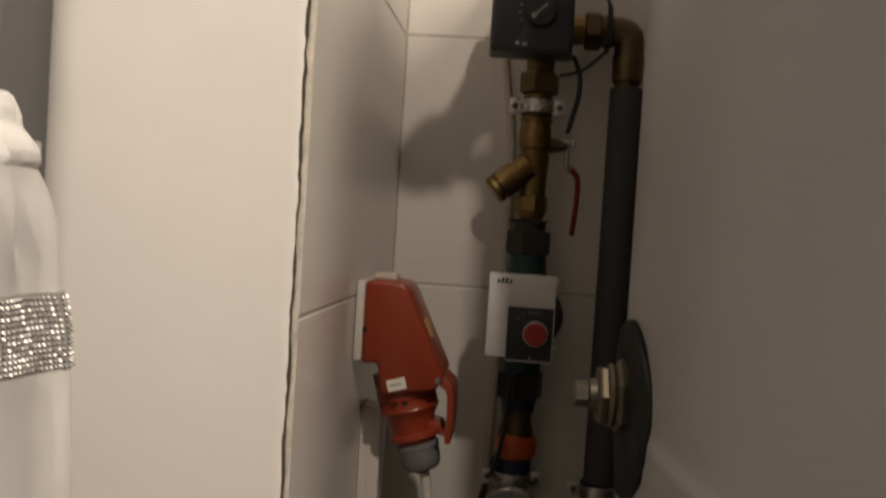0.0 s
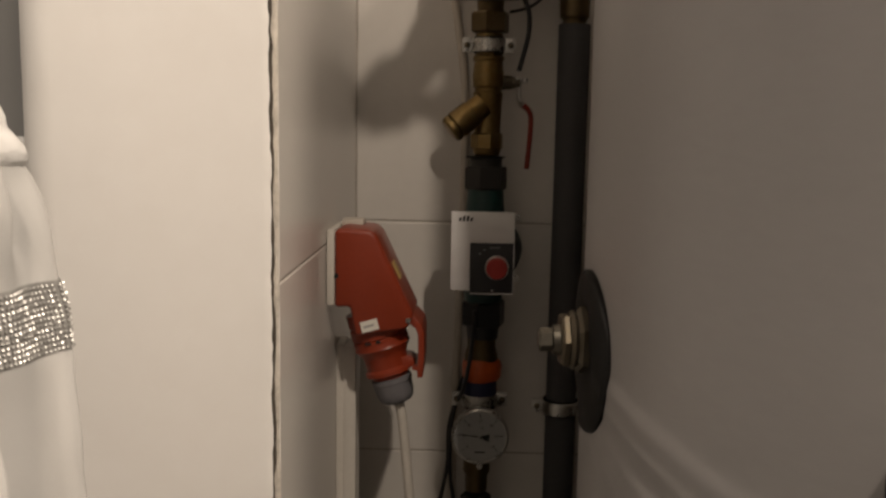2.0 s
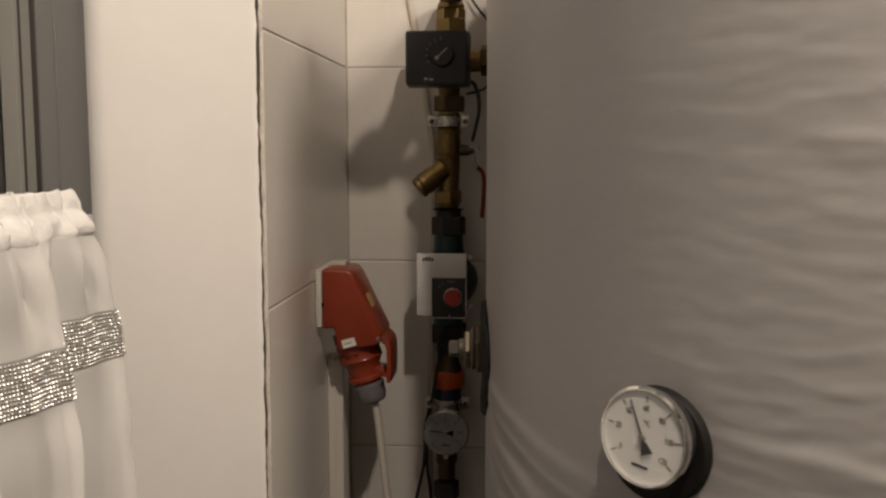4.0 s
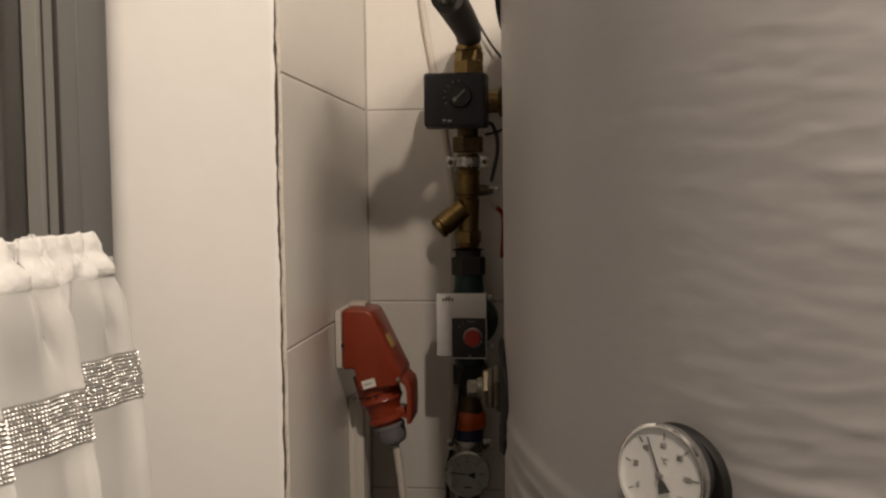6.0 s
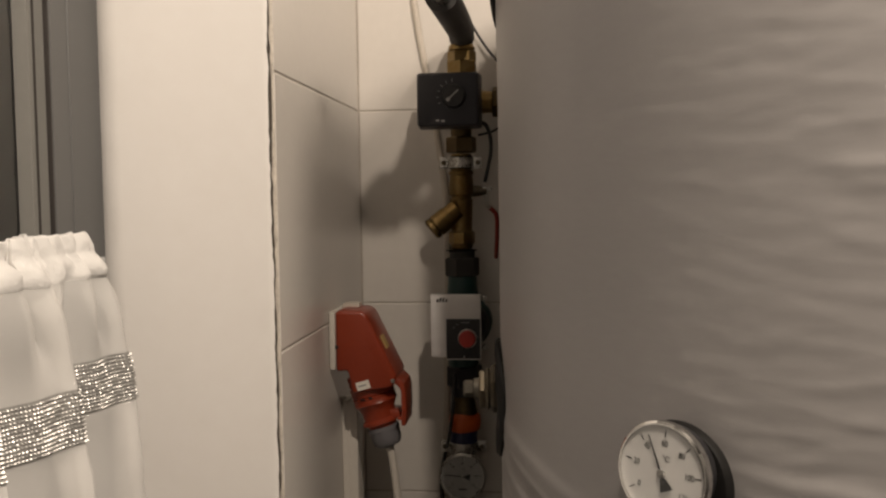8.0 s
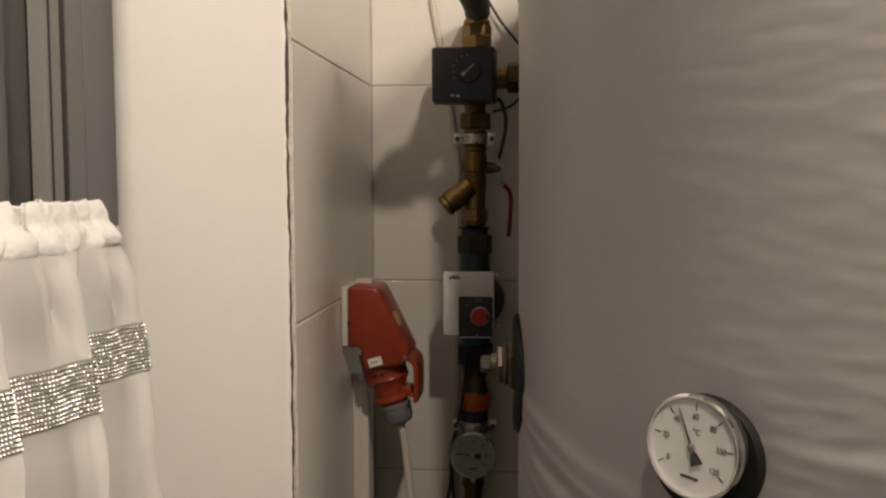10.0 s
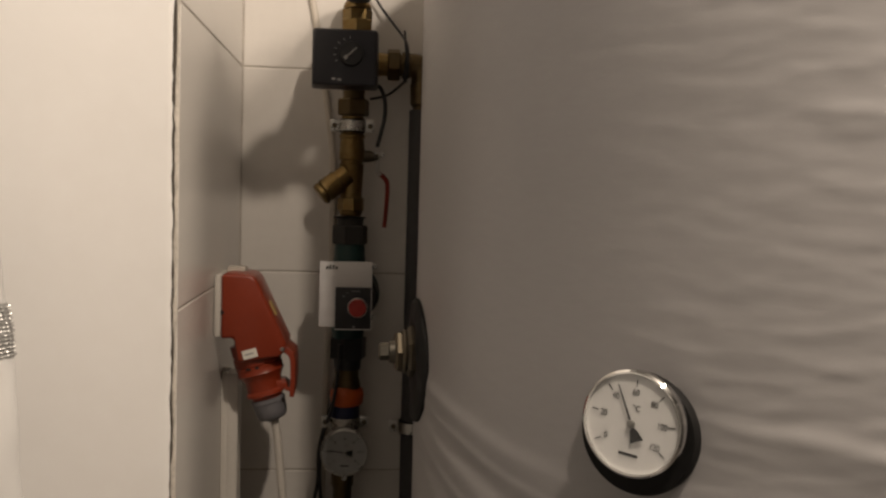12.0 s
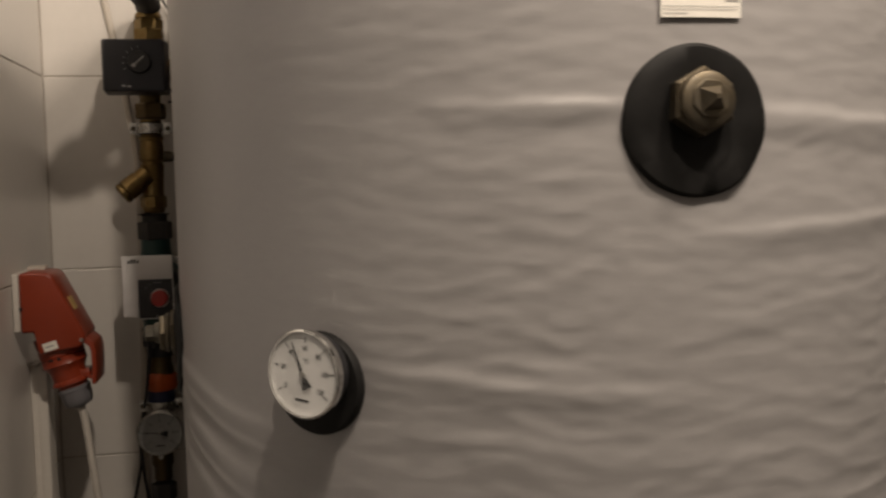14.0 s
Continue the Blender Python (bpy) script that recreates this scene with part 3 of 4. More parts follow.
def pipe_clamp(x, y, z, r, lugs=True):
    t = thing("pipe_clamp", (x, BACK, z), "zinc-plated pipe clamp with screwed lugs and rubber lining", "pipe clamp")
    part("lining", ring((x, y, z - 0.0105), UP, r - 0.001, r + 0.0022, 0.021, 36, 0.0005), M_RUBBER, t, "black rubber lining")
    part("band", ring((x, y, z - 0.0085), UP, r + 0.002, r + 0.0042, 0.017, 36, 0.0008), M_STEEL, t)
    for s in (-1, 1):
        lug = part("lug", merge(box(x + s * (r + 0.0095) - 0.0075, y - 0.0030, z - 0.0095, x + s * (r + 0.0095) + 0.0075, y + 0.0030, z + 0.0095, 0.0012)), M_STEEL, t)
        part("screw", merge(lathe((x + s * (r + 0.0105), y - 0.003, z), (0, -1, 0), [(0, 0.0042), (0.0022, 0.0038), (0.003, 0.0022)], 16)), M_NICKEL, lug)
    part("wall_stud", lathe((x, y + r, z), (0, 1, 0), [(0, 0.004), (BACK - y - r, 0.004)], 12), M_STEEL, t)
    return t


def mixing_valve():
    t = thing("mixing_valve", (PX, PY, 1.79), "brass three-way mixing valve with hexagonal unions", "valve")
    x, y = PX + 0.004, PY
    part("valve_body", merge(lathe((x, y, 1.748), UP, [(0, 0.019), (0.012, 0.021), (0.03, 0.030), (0.055, 0.030), (0.075, 0.021), (0.092, 0.019)], 36),
                             lathe((x, y, 1.790), (0, -1, 0), [(0, 0.026), (0.03, 0.026), (0.036, 0.018), (0.045, 0.018)], 32),
                             lathe((x, y, 1.785), (1, 0, 0), [(0, 0.022), (0.04, 0.018), (0.056, 0.018)], 28)), M_BRASS, t)
    part("union_nut", merge(nut((x, y, 1.828), UP, 0.024, 0.0262, 0.002, 0.5), nut((x, y, 1.850), UP, 0.019, 0.0235, 0.002, 0.1)), M_BRASS, t, "hexagonal brass nut")
    part("collar", lathe((x, y, 1.869), UP, [(0, 0.0215), (0.003, 0.0222), (0.007, 0.021), (0.012, 0.018)], 32), M_BRASS, t)
    part("union_nut", nut((x + 0.049, y, 1.785), (1, 0, 0), 0.020, 0.0255, 0.002, 0.35), M_BRASS_DK, t, "hexagonal brass nut")
    part("tailpiece", merge(lathe((x + 0.064, y, 1.785), (1, 0, 0), [(0, 0.0165), (0.010, 0.0175), (0.022, 0.0175)], 28)), M_BRASS_DK, t)
    part("union_nut", merge(nut((x - 0.003, y, 1.703), UP, 0.026, 0.0255, 0.002, 0.3), lathe((x - 0.003, y, 1.728), UP, [(0, 0.017), (0.022, 0.018)], 28)), M_BRASS_DK, t, "hexagonal brass nut")
    return t


def valve_actuator():
    t = thing("valve_actuator", (0.172, 1.12, 1.79), "dark plastic actuator box with a turning knob on the mixing valve", "actuator")
    body = bmesh.new()
    bmesh.ops.create_cube(body, size=1.0)
    bmesh.ops.transform(body, verts=body.verts, matrix=Matrix.LocRotScale((0.1705, 1.142, 1.7785), None, (0.102, 0.052, 0.087)))
    for v in body.verts:
        if v.co.y < 1.13:
            v.co.x += 0.003 if v.co.x < 0.17 else -0.003
            v.co.z += -0.002 if v.co.z > 1.78 else 0.002
    bmesh.ops.bevel(body, geom=body.edges[:], offset=0.0055, segments=3, affect="EDGES", profile=0.6)
    part("housing", body, M_NAVY, t, "dark blue-black plastic housing")
    knob = part("knob", merge(lathe((0.180, 1.117, 1.783), (0, -1, 0), [(0, 0.0185), (0.006, 0.0185), (0.009, 0.0165), (0.0095, 0.004)], 36)), M_BLACK, t, "round black knob")
    b = box(-0.0105, -0.0006, -0.0009, 0.0105, 0.0006, 0.0009)
    sq = box(-0.0135, -0.0008, -0.0026, -0.0080, 0.0008, 0.0026)
    b = merge(b, sq)
    bmesh.ops.transform(b, verts=b.verts, matrix=Matrix.Translation((0.1800, 1.1072, 1.7845)) @ Matrix.Rotation(radians(-43), 4, "Y"))
    part("pointer", b, M_PRINT, knob, "pale pointer mark")
    for k in range(6):
        a = radians(95 + 22 * k)
        q = box(-0.0022, -0.0004, -0.0004, 0.0022, 0.0004, 0.0004)
        bmesh.ops.transform(q, verts=q.verts, matrix=Matrix.Translation((0.180 + 0.0245 * math.cos(a), 1.1158, 1.783 + 0.0245 * math.sin(a))) @ Matrix.Rotation(-a, 4, "Y"))
        part("scale_mark", q, M_PRINT, t)
    for k, (dx, w) in enumerate(((-0.012, 0.005), (-0.004, 0.006))):
        part("print_bar", box(0.164 + dx, 1.1153, 1.7445 - 0.001 * k, 0.164 + dx + w, 1.1161, 1.7475 - 0.001 * k), M_PRINT, t)
    for o in t.children_recursive:
        if o.parent == t:
            o.location += Vector((-0.004, 0, 0.004))
    return t


def strainer_valve():
    t = thing("strainer_ball_valve", (PX, PY, 1.60), "brass strainer ball valve with a slanting cap and red lever", "valve")
    part("valve_body", merge(lathe((PX, PY, 1.545), UP, [(0, 0.0165), (0.006, 0.0185), (0.02, 0.0190), (0.034, 0.0172), (0.06, 0.0182), (0.081, 0.0195), (0.083, 0.0175), (0.087, 0.0175), (0.089, 0.0200), (0.103, 0.0205), (0.121, 0.0185), (0.123, 0.0205), (0.127, 0.0205), (0.130, 0.0175), (0.156, 0.0175)], 36)), M_BRASS, t)
    part("hexagon", nut((PX, PY, 1.553), UP, 0.021, 0.0215, 0.0015, 0.2, 8), M_BRASS, t)
    w = Vector((-0.76, -0.16, -0.62)).normalized()
    cap0 = Vector((PX - 0.006, PY - 0.012, 1.611))
    part("strainer_cap", merge(lathe(cap0, w, [(0, 0.0165), (0.018, 0.0165), (0.019, 0.0182), (0.044, 0.0185), (0.046, 0.0165), (0.0475, 0.018), (0.053, 0.0180), (0.056, 0.0150), (0.0565, 0.003)], 32)), M_BRASS, t, "slanting brass strainer cap")
    part("stem", merge(lathe((PX + 0.012, PY + 0.004, 1.640), (1, 0, 0), [(0, 0.010), (0.018, 0.009), (0.022, 0.0065), (0.030, 0.0065)], 20), nut((PX + 0.030, PY + 0.004, 1.640), (1, 0, 0), 0.006, 0.0085, 0.001)), M_NICKEL, t)
    part("lever_plate", merge(box(PX + 0.030, PY - 0.001, 1.6410, PX + 0.047, PY + 0.009, 1.6465, 0.0015), lathe((PX + 0.0475, PY + 0.004, 1.6430), (0, -1, 0), [(0, 0.0045), (0.008, 0.0045), (0.010, 0.003)], 12), tube([(PX + 0.041, PY + 0.004, 1.643), (PX + 0.0405, PY + 0.004, 1.632), (PX + 0.0415, PY + 0.004, 1.618), (PX + 0.046, PY + 0.006, 1.611)], 0.0032, 10)), M_STEEL, t, "bent steel lever")
    part("lever_sleeve", tube([(PX + 0.0445, PY + 0.006, 1.613), (PX + 0.053, PY + 0.010, 1.606), (PX + 0.0575, PY + 0.014, 1.596), (PX + 0.0575, PY + 0.018, 1.57), (PX + 0.0545, PY + 0.024, 1.527)], 0.0037, 12, 8, 0.6), M_LEVER, t, "red coated lever handle")
    return t


def circulation_pump():
    t = thing("circulation_pump", (PX, PY, 1.42), "heating circulation pump with a silver control panel and red knob", "pump")
    part("upper_union", merge(lathe((PX - 0.001, PY, 1.541), UP, [(0, 0.022), (0.001, 0.026), (0.0022, 0.026), (0.003, 0.018)], 32)), M_RUBBER, t, "thin black gasket")
    part("union_nut", merge(lathe((PX, PY, 1.528), UP, [(0, 0.0205), (0.0125, 0.021)], 32), nut((PX, PY, 1.500), UP, 0.030, 0.0285, 0.002, 0.25)), M_IRON, t, "dark iron union nut")
    part("volute", merge(lathe((PX, PY, 1.470), UP, [(0, 0.026), (0.012, 0.0245), (0.032, 0.0235)], 32), lathe((PX + 0.008, PY + 0.012, 1.425), (0, -1, 0), [(0, 0.030), (0.006, 0.0405), (0.042, 0.0405), (0.05, 0.036)], 40),
                         lathe((PX, PY, 1.345), UP, [(0, 0.024), (0.02, 0.026), (0.05, 0.028)], 32)), M_GREEN, t, "dark green cast pump body")
    part("motor", merge(lathe((PX + 0.008, PY - 0.035, 1.425), (0, -1, 0), [(0, 0.038), (0.03, 0.037), (0.038, 0.034)], 40)), M_BLACK, t)
    for zz in (1.470, 1.392):
        part("bolt", lathe((0.2185, 1.140, zz), (0, -1, 0), [(0, 0.0045), (0.012, 0.0042), (0.013, 0.003)], 14), M_STEEL, t)
    x0, x1, z0, z1, y = 0.1365, 0.2145, 1.3805, 1.4790, 1.102
    part("module", box(x0 + 0.002, y + 0.003, z0 + 0.002, x1 - 0.001, y + 0.034, z1 - 0.002, 0.002), M_BLACK, t, "black electronics box")
    part("panel", prism([(x0, z0 + 0.0015), (x0 + 0.0238, z0), (x0 + 0.0238, 1.4408), (x1, 1.4408), (x1, z1), (x0, z1)], y - 0.001, y + 0.006, 0.0008, 2), M_SILVER, t, "silver front panel")
    pan = part("control_panel", box(x0 + 0.0243, y - 0.0012, z0 - 0.0022, x1 - 0.0010, y + 0.006, 1.4404, 0.0008), M_BLACK, t, "black control field")
    part("bright_edge", merge(box(x0 + 0.024, y - 0.0016, z0 - 0.0034, x1, y + 0.006, z0 - 0.0022), box(x1 - 0.0010, y - 0.0016, z0 - 0.0022, x1, y + 0.006, 1.4404)), M_SILVER, pan)
    k = part("knob", merge(lathe((0.1935, y - 0.001, 1.4105), (0, -1, 0), [(0, 0.0135), (0.011, 0.0130), (0.0125, 0.0115), (0.0128, 0.002)], 36)), M_RED2, t, "round red knob")
    part("knob_ring", ring((0.1935, y - 0.0008, 1.4105), (0, -1, 0), 0.0132, 0.0150, 0.003, 40, 0.0006), M_STEEL, k, "pale ring")
    part("index", box(0.187, y - 0.0022, z0 - 0.0004, 0.1895, y - 0.0008, z0 + 0.0024), M_PRINT, pan)
    for (a, b, c, d) in ((0.176, 1.4320, 0.180, 1.4330), (0.184, 1.4345, 0.197, 1.4362), (0.171, 1.4265, 0.174, 1.4285)):
        part("print_bar", box(a, y - 0.0018, b, c, y - 0.0008, d), M_INK_GREY, pan)
    # maker's mark as plain slanting shapes
    for i in range(4):
        s = prism([(0.1455 + 0.0046 * i, 1.4675), (0.1485 + 0.0046 * i, 1.4675), (0.1495 + 0.0046 * i, 1.4720 + (0.002 if i in (1, 2) else 0)), (0.1465 + 0.0046 * i, 1.4720 + (0.002 if i in (1, 2) else 0))], y - 0.0015, y - 0.0008)
        part("maker_mark", s, M_INK, t)
    part("lower_union", merge(nut((PX + 0.001, PY, 1.317), UP, 0.034, 0.0295, 0.002, 0.3), lathe((PX, PY, 1.30), UP, [(0, 0.021), (0.018, 0.0225)], 28)), M_BLACK, t, "black union nut")
    return t


def shut_off_valve():
    t = thing("shut_off_valve", (PX, PY, 1.27), "brass shut-off valve with orange ring and blue thermometer cap", "valve")
    part("valve_body", merge(lathe((PX - 0.001, PY, 1.262), UP, [(0, 0.0235), (0.014, 0.0225), (0.026, 0.019), (0.042, 0.020)], 32)), M_BRASS_DK, t)
    knob = lathe((PX - 0.001, PY - 0.002, 1.2425), UP, [(0, 0.0235), (0.004, 0.0258), (0.018, 0.0268), (0.025, 0.0250), (0.030, 0.020)], 48)
    for v in knob.verts:
        u = Vector((v.co.x - PX + 0.001, v.co.y - PY + 0.002, 0))
        v.co += u * (0.07 * math.cos(3 * math.atan2(u.y, u.x) - 0.6))
    part("handle_ring", knob, M_ORANGE, t, "orange plastic ring")
    part("cap", lathe((PX - 0.002, PY, 1.214), UP, [(0, 0.020), (0.004, 0.0232), (0.029, 0.0236)], 30), M_BLUE, t, "dark blue plastic cap")
    part("tailpiece", merge(lathe((PX - 0.004, PY, 1.085), UP, [(0, 0.015), (0.022, 0.0155), (0.028, 0.0185), (0.05, 0.0185), (0.055, 0.014), (0.13, 0.014)], 28)), M_BRASS_DK, t, "brass pipe piece")
    part("reducer", nut((PX - 0.004, PY, 1.048), UP, 0.030, 0.0215, 0.002, 0.1), M_IRON, t, "dark iron nut")
    part("pipe", lathe((PX - 0.005, PY, 0), UP, [(0, 0.017), (1.05, 0.017)], 24), M_FOAM, t, "dark insulated pipe running down to the floor")
    return t


def pipe_thermometer():
    c = Vector((0.1785, 1.150, 1.1775))
    t = thing("pipe_thermometer", c, "small round dial thermometer on the pipe", "thermometer")
    n = Vector((0, -1, 0.0))
    part("case", merge(lathe(c + Vector((0, 0.022, 0)), n, [(0, 0.030), (0.004, 0.0355), (0.018, 0.036)], 48), lathe(c + Vector((0, 0.04, 0)), n, [(0, 0.009), (0.02, 0.009)], 20)), M_STEEL, t)
    part("rim", ring(c + Vector((0, 0.006, 0)), n, 0.0338, 0.0380, 0.010, 56, 0.0025), M_STEEL, t, "steel rim")
    marks = [("0", -130), ("20", -88), ("40", -44), ("60", 0), ("80", 44), ("100", 88), ("120", 130)]
    dial(t, c, n, 0.0340, marks, 0.0056, -84, M_DIAL_OLD, M_INK, False)
    part("lens", lathe(c + n * 0.0032, n, [(0, 0.0337), (0.001, 0.0337)], 44), M_GLASS, t).visible_shadow = False
    part("screw", lathe((c.x, c.y + 0.004, c.z - 0.040), (0, -1, 0), [(0, 0.004), (0.008, 0.004)], 12), M_STEEL, t)
    return t


def return_pipe():
    rx = 0.2885
    t = thing("return_pipe", (rx, PY, 0), "vertical pipe in dark grey foam with a brass elbow on top", "pipe")
    part("insulation", lathe((rx - 0.003, PY, 0), Vector((0.0035, 0, 1.715)), [(0, 0.0205), (0.4, 0.0208), (0.85, 0.0203), (1.2, 0.0207), (1.5, 0.0204), (1.713, 0.0208), (1.715, 0.0200)], 32), M_FOAM, t, "dark grey foam insulation")
    part("elbow", merge(tube([(rx - 0.030, PY, 1.785), (rx - 0.012, PY, 1.785), (rx - 0.002, PY, 1.780), (rx + 0.0, PY, 1.768), (rx, PY, 1.755)], 0.0185, 24, 6), lathe((rx, PY, 1.708), UP, [(0, 0.0150), (0.012, 0.0155), (0.016, 0.0190), (0.046, 0.0200), (0.050, 0.0185)], 28), lathe((rx - 0.034, PY, 1.785), (1, 0, 0), [(0, 0.0205), (0.012, 0.0205), (0.014, 0.0185)], 28)), M_BRASS_DK, t, "tarnished brass elbow")
    return t


def flow_pipe():
    x = 0.185
    t = thing("flow_pipe", (x, PY, 1.88), "pipe in grey foam bending from the mixing valve to the tank", "pipe")
    part("insulation", merge(tube([(x - 0.001, PY, 1.874), (x - 0.001, PY - 0.004, 1.888), (x - 0.001, PY - 0.03, 1.897), (x - 0.001, PY - 0.10, 1.897), (x - 0.002, 1.0, 1.896), (x - 0.003, 0.885, 1.893)], [0.0180, 0.0205, 0.0215, 0.0220, 0.0222, 0.0222], 32, 6)), M_FOAM2, t, "grey foam insulation with an open end")
    part("elbow", merge(lathe((x - 0.004, 0.815, 1.932), (0, -1, 0.12), [(0, 0.022), (0.012, 0.025), (0.05, 0.026), (0.056, 0.022)], 28), lathe((x - 0.004, 0.785, 1.936), (1, 0, -0.3), [(0, 0.02), (0.02, 0.024), (0.032, 0.024)], 28)), M_NICKEL, t, "nickel-plated elbow")
    part("pipe", merge(tube([(x - 0.003, 0.92, 1.893), (x - 0.003, 0.875, 1.895), (x - 0.003, 0.835, 1.918), (x - 0.002, 0.800, 1.934), (x + 0.008, 0.787, 1.935), (x + 0.030, 0.787, 1.926), (0.278, 0.792, 1.908)], 0.0135, 20, 8)), M_STEEL, t, "bare steel pipe")
    part("union_nut", merge(nut((0.236, 0.789, 1.920), (1, 0.08, -0.3), 0.022, 0.024, 0.002)), M_NICKEL, t)
    return t


mixing_valve()
valve_actuator()
pipe_clamp(PX, PY, 1.687, 0.0175)
strainer_valve()
circulation_pump()
shut_off_valve()
pipe_clamp(PX - 0.002, PY, 1.214, 0.0205)
pipe_thermometer()
return_pipe()
pipe_clamp(0.2870, PY, 1.207, 0.0212)
flow_pipe()


# ---- cables ----
def cable(name, points, r, material, label, flat=1.0, n=10):
    return tagged(link_mesh(name, tube(points, r, n, 8, flat), material), label, "cable")


WALL = BACK - 0.0045
cable("wall_cable", [(0.078, WALL, CEIL - 0.02), (0.085, WALL, 2.2), (0.100, WALL, 1.965), (0.121, WALL, 1.83), (0.1345, WALL, 1.74), (0.148, WALL, 1.64), (0.1500, WALL, 1.50), (0.1465, WALL, 1.36), (0.1445, WALL, 1.26), (0.1415, WALL, 1.17), (0.141, WALL, 1.0), (0.143, WALL, 0.5), (0.145, WALL, 0.02)], 0.0054, M_WALLCABLE, "flat cream cable fixed along the tiled wall", 0.7)
cable("sensor_cable", [(0.215, 1.19, 1.751), (0.2225, 1.185, 1.745), (0.2290, 1.183, 1.725), (0.2290, 1.185, 1.70), (0.2235, 1.19, 1.675), (0.2185, 1.195, 1.655)], 0.0032, M_BLACK, "short black cable hanging below the actuator")
cable("sensor_wire", [(0.165, 1.235, 2.02), (0.180, 1.235, 1.955), (0.196, 1.232, 1.921), (0.219, 1.230, 1.882), (0.242, 1.226, 1.852), (0.256, 1.215, 1.832), (0.262, 1.180, 1.812), (0.263, 1.176, 1.785), (0.261, 1.182, 1.762), (0.250, 1.215, 1.752), (0.236, 1.230, 1.742), (0.222, 1.235, 1.737), (0.206, 1.238, 1.734)], 0.0021, M_BLACK, "thin black wire wound round the brass union")
cable("wire_tie", [(0.257, 1.1765, 1.835), (0.2585, 1.1745, 1.815), (0.260, 1.1745, 1.79), (0.2575, 1.177, 1.762), (0.262, 1.20, 1.759)], 0.0017, M_BLACK, "black wire tie on the brass union")
cable("pump_cable", [(0.170, 1.215, 1.340), (0.168, 1.234, 1.30), (0.162, 1.238, 1.26), (0.1460, 1.236, 1.205), (0.1355, 1.234, 1.16), (0.1345, 1.232, 1.11), (0.129, 1.230, 1.075), (0.119, 1.228, 1.03), (0.108, 1.228, 0.97), (0.100, 1.228, 0.80)], 0.0028, M_BLACK, "black pump cable hanging beside the pipe")
cable("pump_cable", [(0.168, 1.158, 1.345), (0.1650, 1.158, 1.30), (0.1600, 1.160, 1.26), (0.1530, 1.180, 1.228), (0.1420, 1.222, 1.19), (0.1375, 1.228, 1.14), (0.1390, 1.228, 1.09), (0.1450, 1.226, 1.04), (0.151, 1.226, 0.90)], 0.0028, M_BLACK, "black pump cable hanging beside the pipe")


# ---- power socket with plug ----
def power_socket():
    t = thing("power_socket", (0.0, 1.03, 1.42), "red three-phase wall socket with hinged lid", "socket")
    y0, y1 = 0.988, 1.074
    part("back_plate", box(0.0005, y0 - 0.002, 1.3815, 0.0095, y1 + 0.002, 1.4665, 0.003), M_WHITE, t, "white mounting plate")
    part("housing", prism([(0.0095, 1.3785), (0.0095, 1.4660), (0.018, 1.4685), (0.050, 1.4665), (0.0565, 1.4600), (0.0985, 1.372), (0.0930, 1.3585), (0.0880, 1.3550), (0.0325, 1.3460), (0.0265, 1.3800)], y0, y1, 0.0045, 3), M_RED, t, "red plastic housing")
    part("cable_entry", box(0.010, 1.038, 1.462, 0.036, 1.064, 1.4735, 0.003), M_WALLCABLE, t, "pale cable entry")
    part("screw", lathe((0.0110, y0 + 0.001, 1.4150), (0, -1, 0), [(0, 0.003), (0.0012, 0.003)], 12), M_BLACK, t)
    lab = box(-0.0045, -0.012, -0.0105, 0.0005, 0.012, 0.0105)
    bmesh.ops.transform(lab, verts=lab.verts, matrix=Matrix.Translation((0.0768, 1.020, 1.4190)) @ Matrix.Rotation(radians(-25.5), 4, "Y"))
    part("rating_label", lab, M_YELLOW, t, "small yellow label")
    st = box(-0.0100, -0.0006, -0.0062, 0.0100, 0.0006, 0.0062)
    bmesh.ops.transform(st, verts=st.verts, matrix=Matrix.Translation((0.0490, y0 - 0.0005, 1.3590)) @ Matrix.Rotation(radians(-16), 4, "Y"))
    s = part("sticker", st, M_PAPER, t, "white paper sticker")
    b = box(-0.007, -0.0009, -0.001, 0.005, -0.0006, 0.001)
    bmesh.ops.transform(b, verts=b.verts, matrix=Matrix.Translation((0.0490, y0 - 0.0005, 1.3590)) @ Matrix.Rotation(radians(-16), 4, "Y"))
    part("print_bar", b, M_PRINT, s)
    # sprung lid, standing open against the plug
    lid = prism([(0.0890, 1.3715), (0.0975, 1.3685), (0.1075, 1.3590), (0.1100, 1.3480), (0.1104, 1.3200), (0.1090, 1.2980), (0.1030, 1.2978), (0.1026, 1.3060), (0.0965, 1.3070), (0.0965, 1.3095), (0.1030, 1.3105), (0.1036, 1.3220), (0.1030, 1.3480), (0.1005, 1.3550), (0.0915, 1.3615)], 0.996, 1.066, 0.0012, 2)
    part("lid", lid, M_RED, t, "red hinged lid standing open")
    part("hinge_pin", lathe((0.0925, y0 + 0.003, 1.3660), (0, -1, 0), [(0, 0.0032), (0.004, 0.003)], 12), M_STEEL, t)
    return t


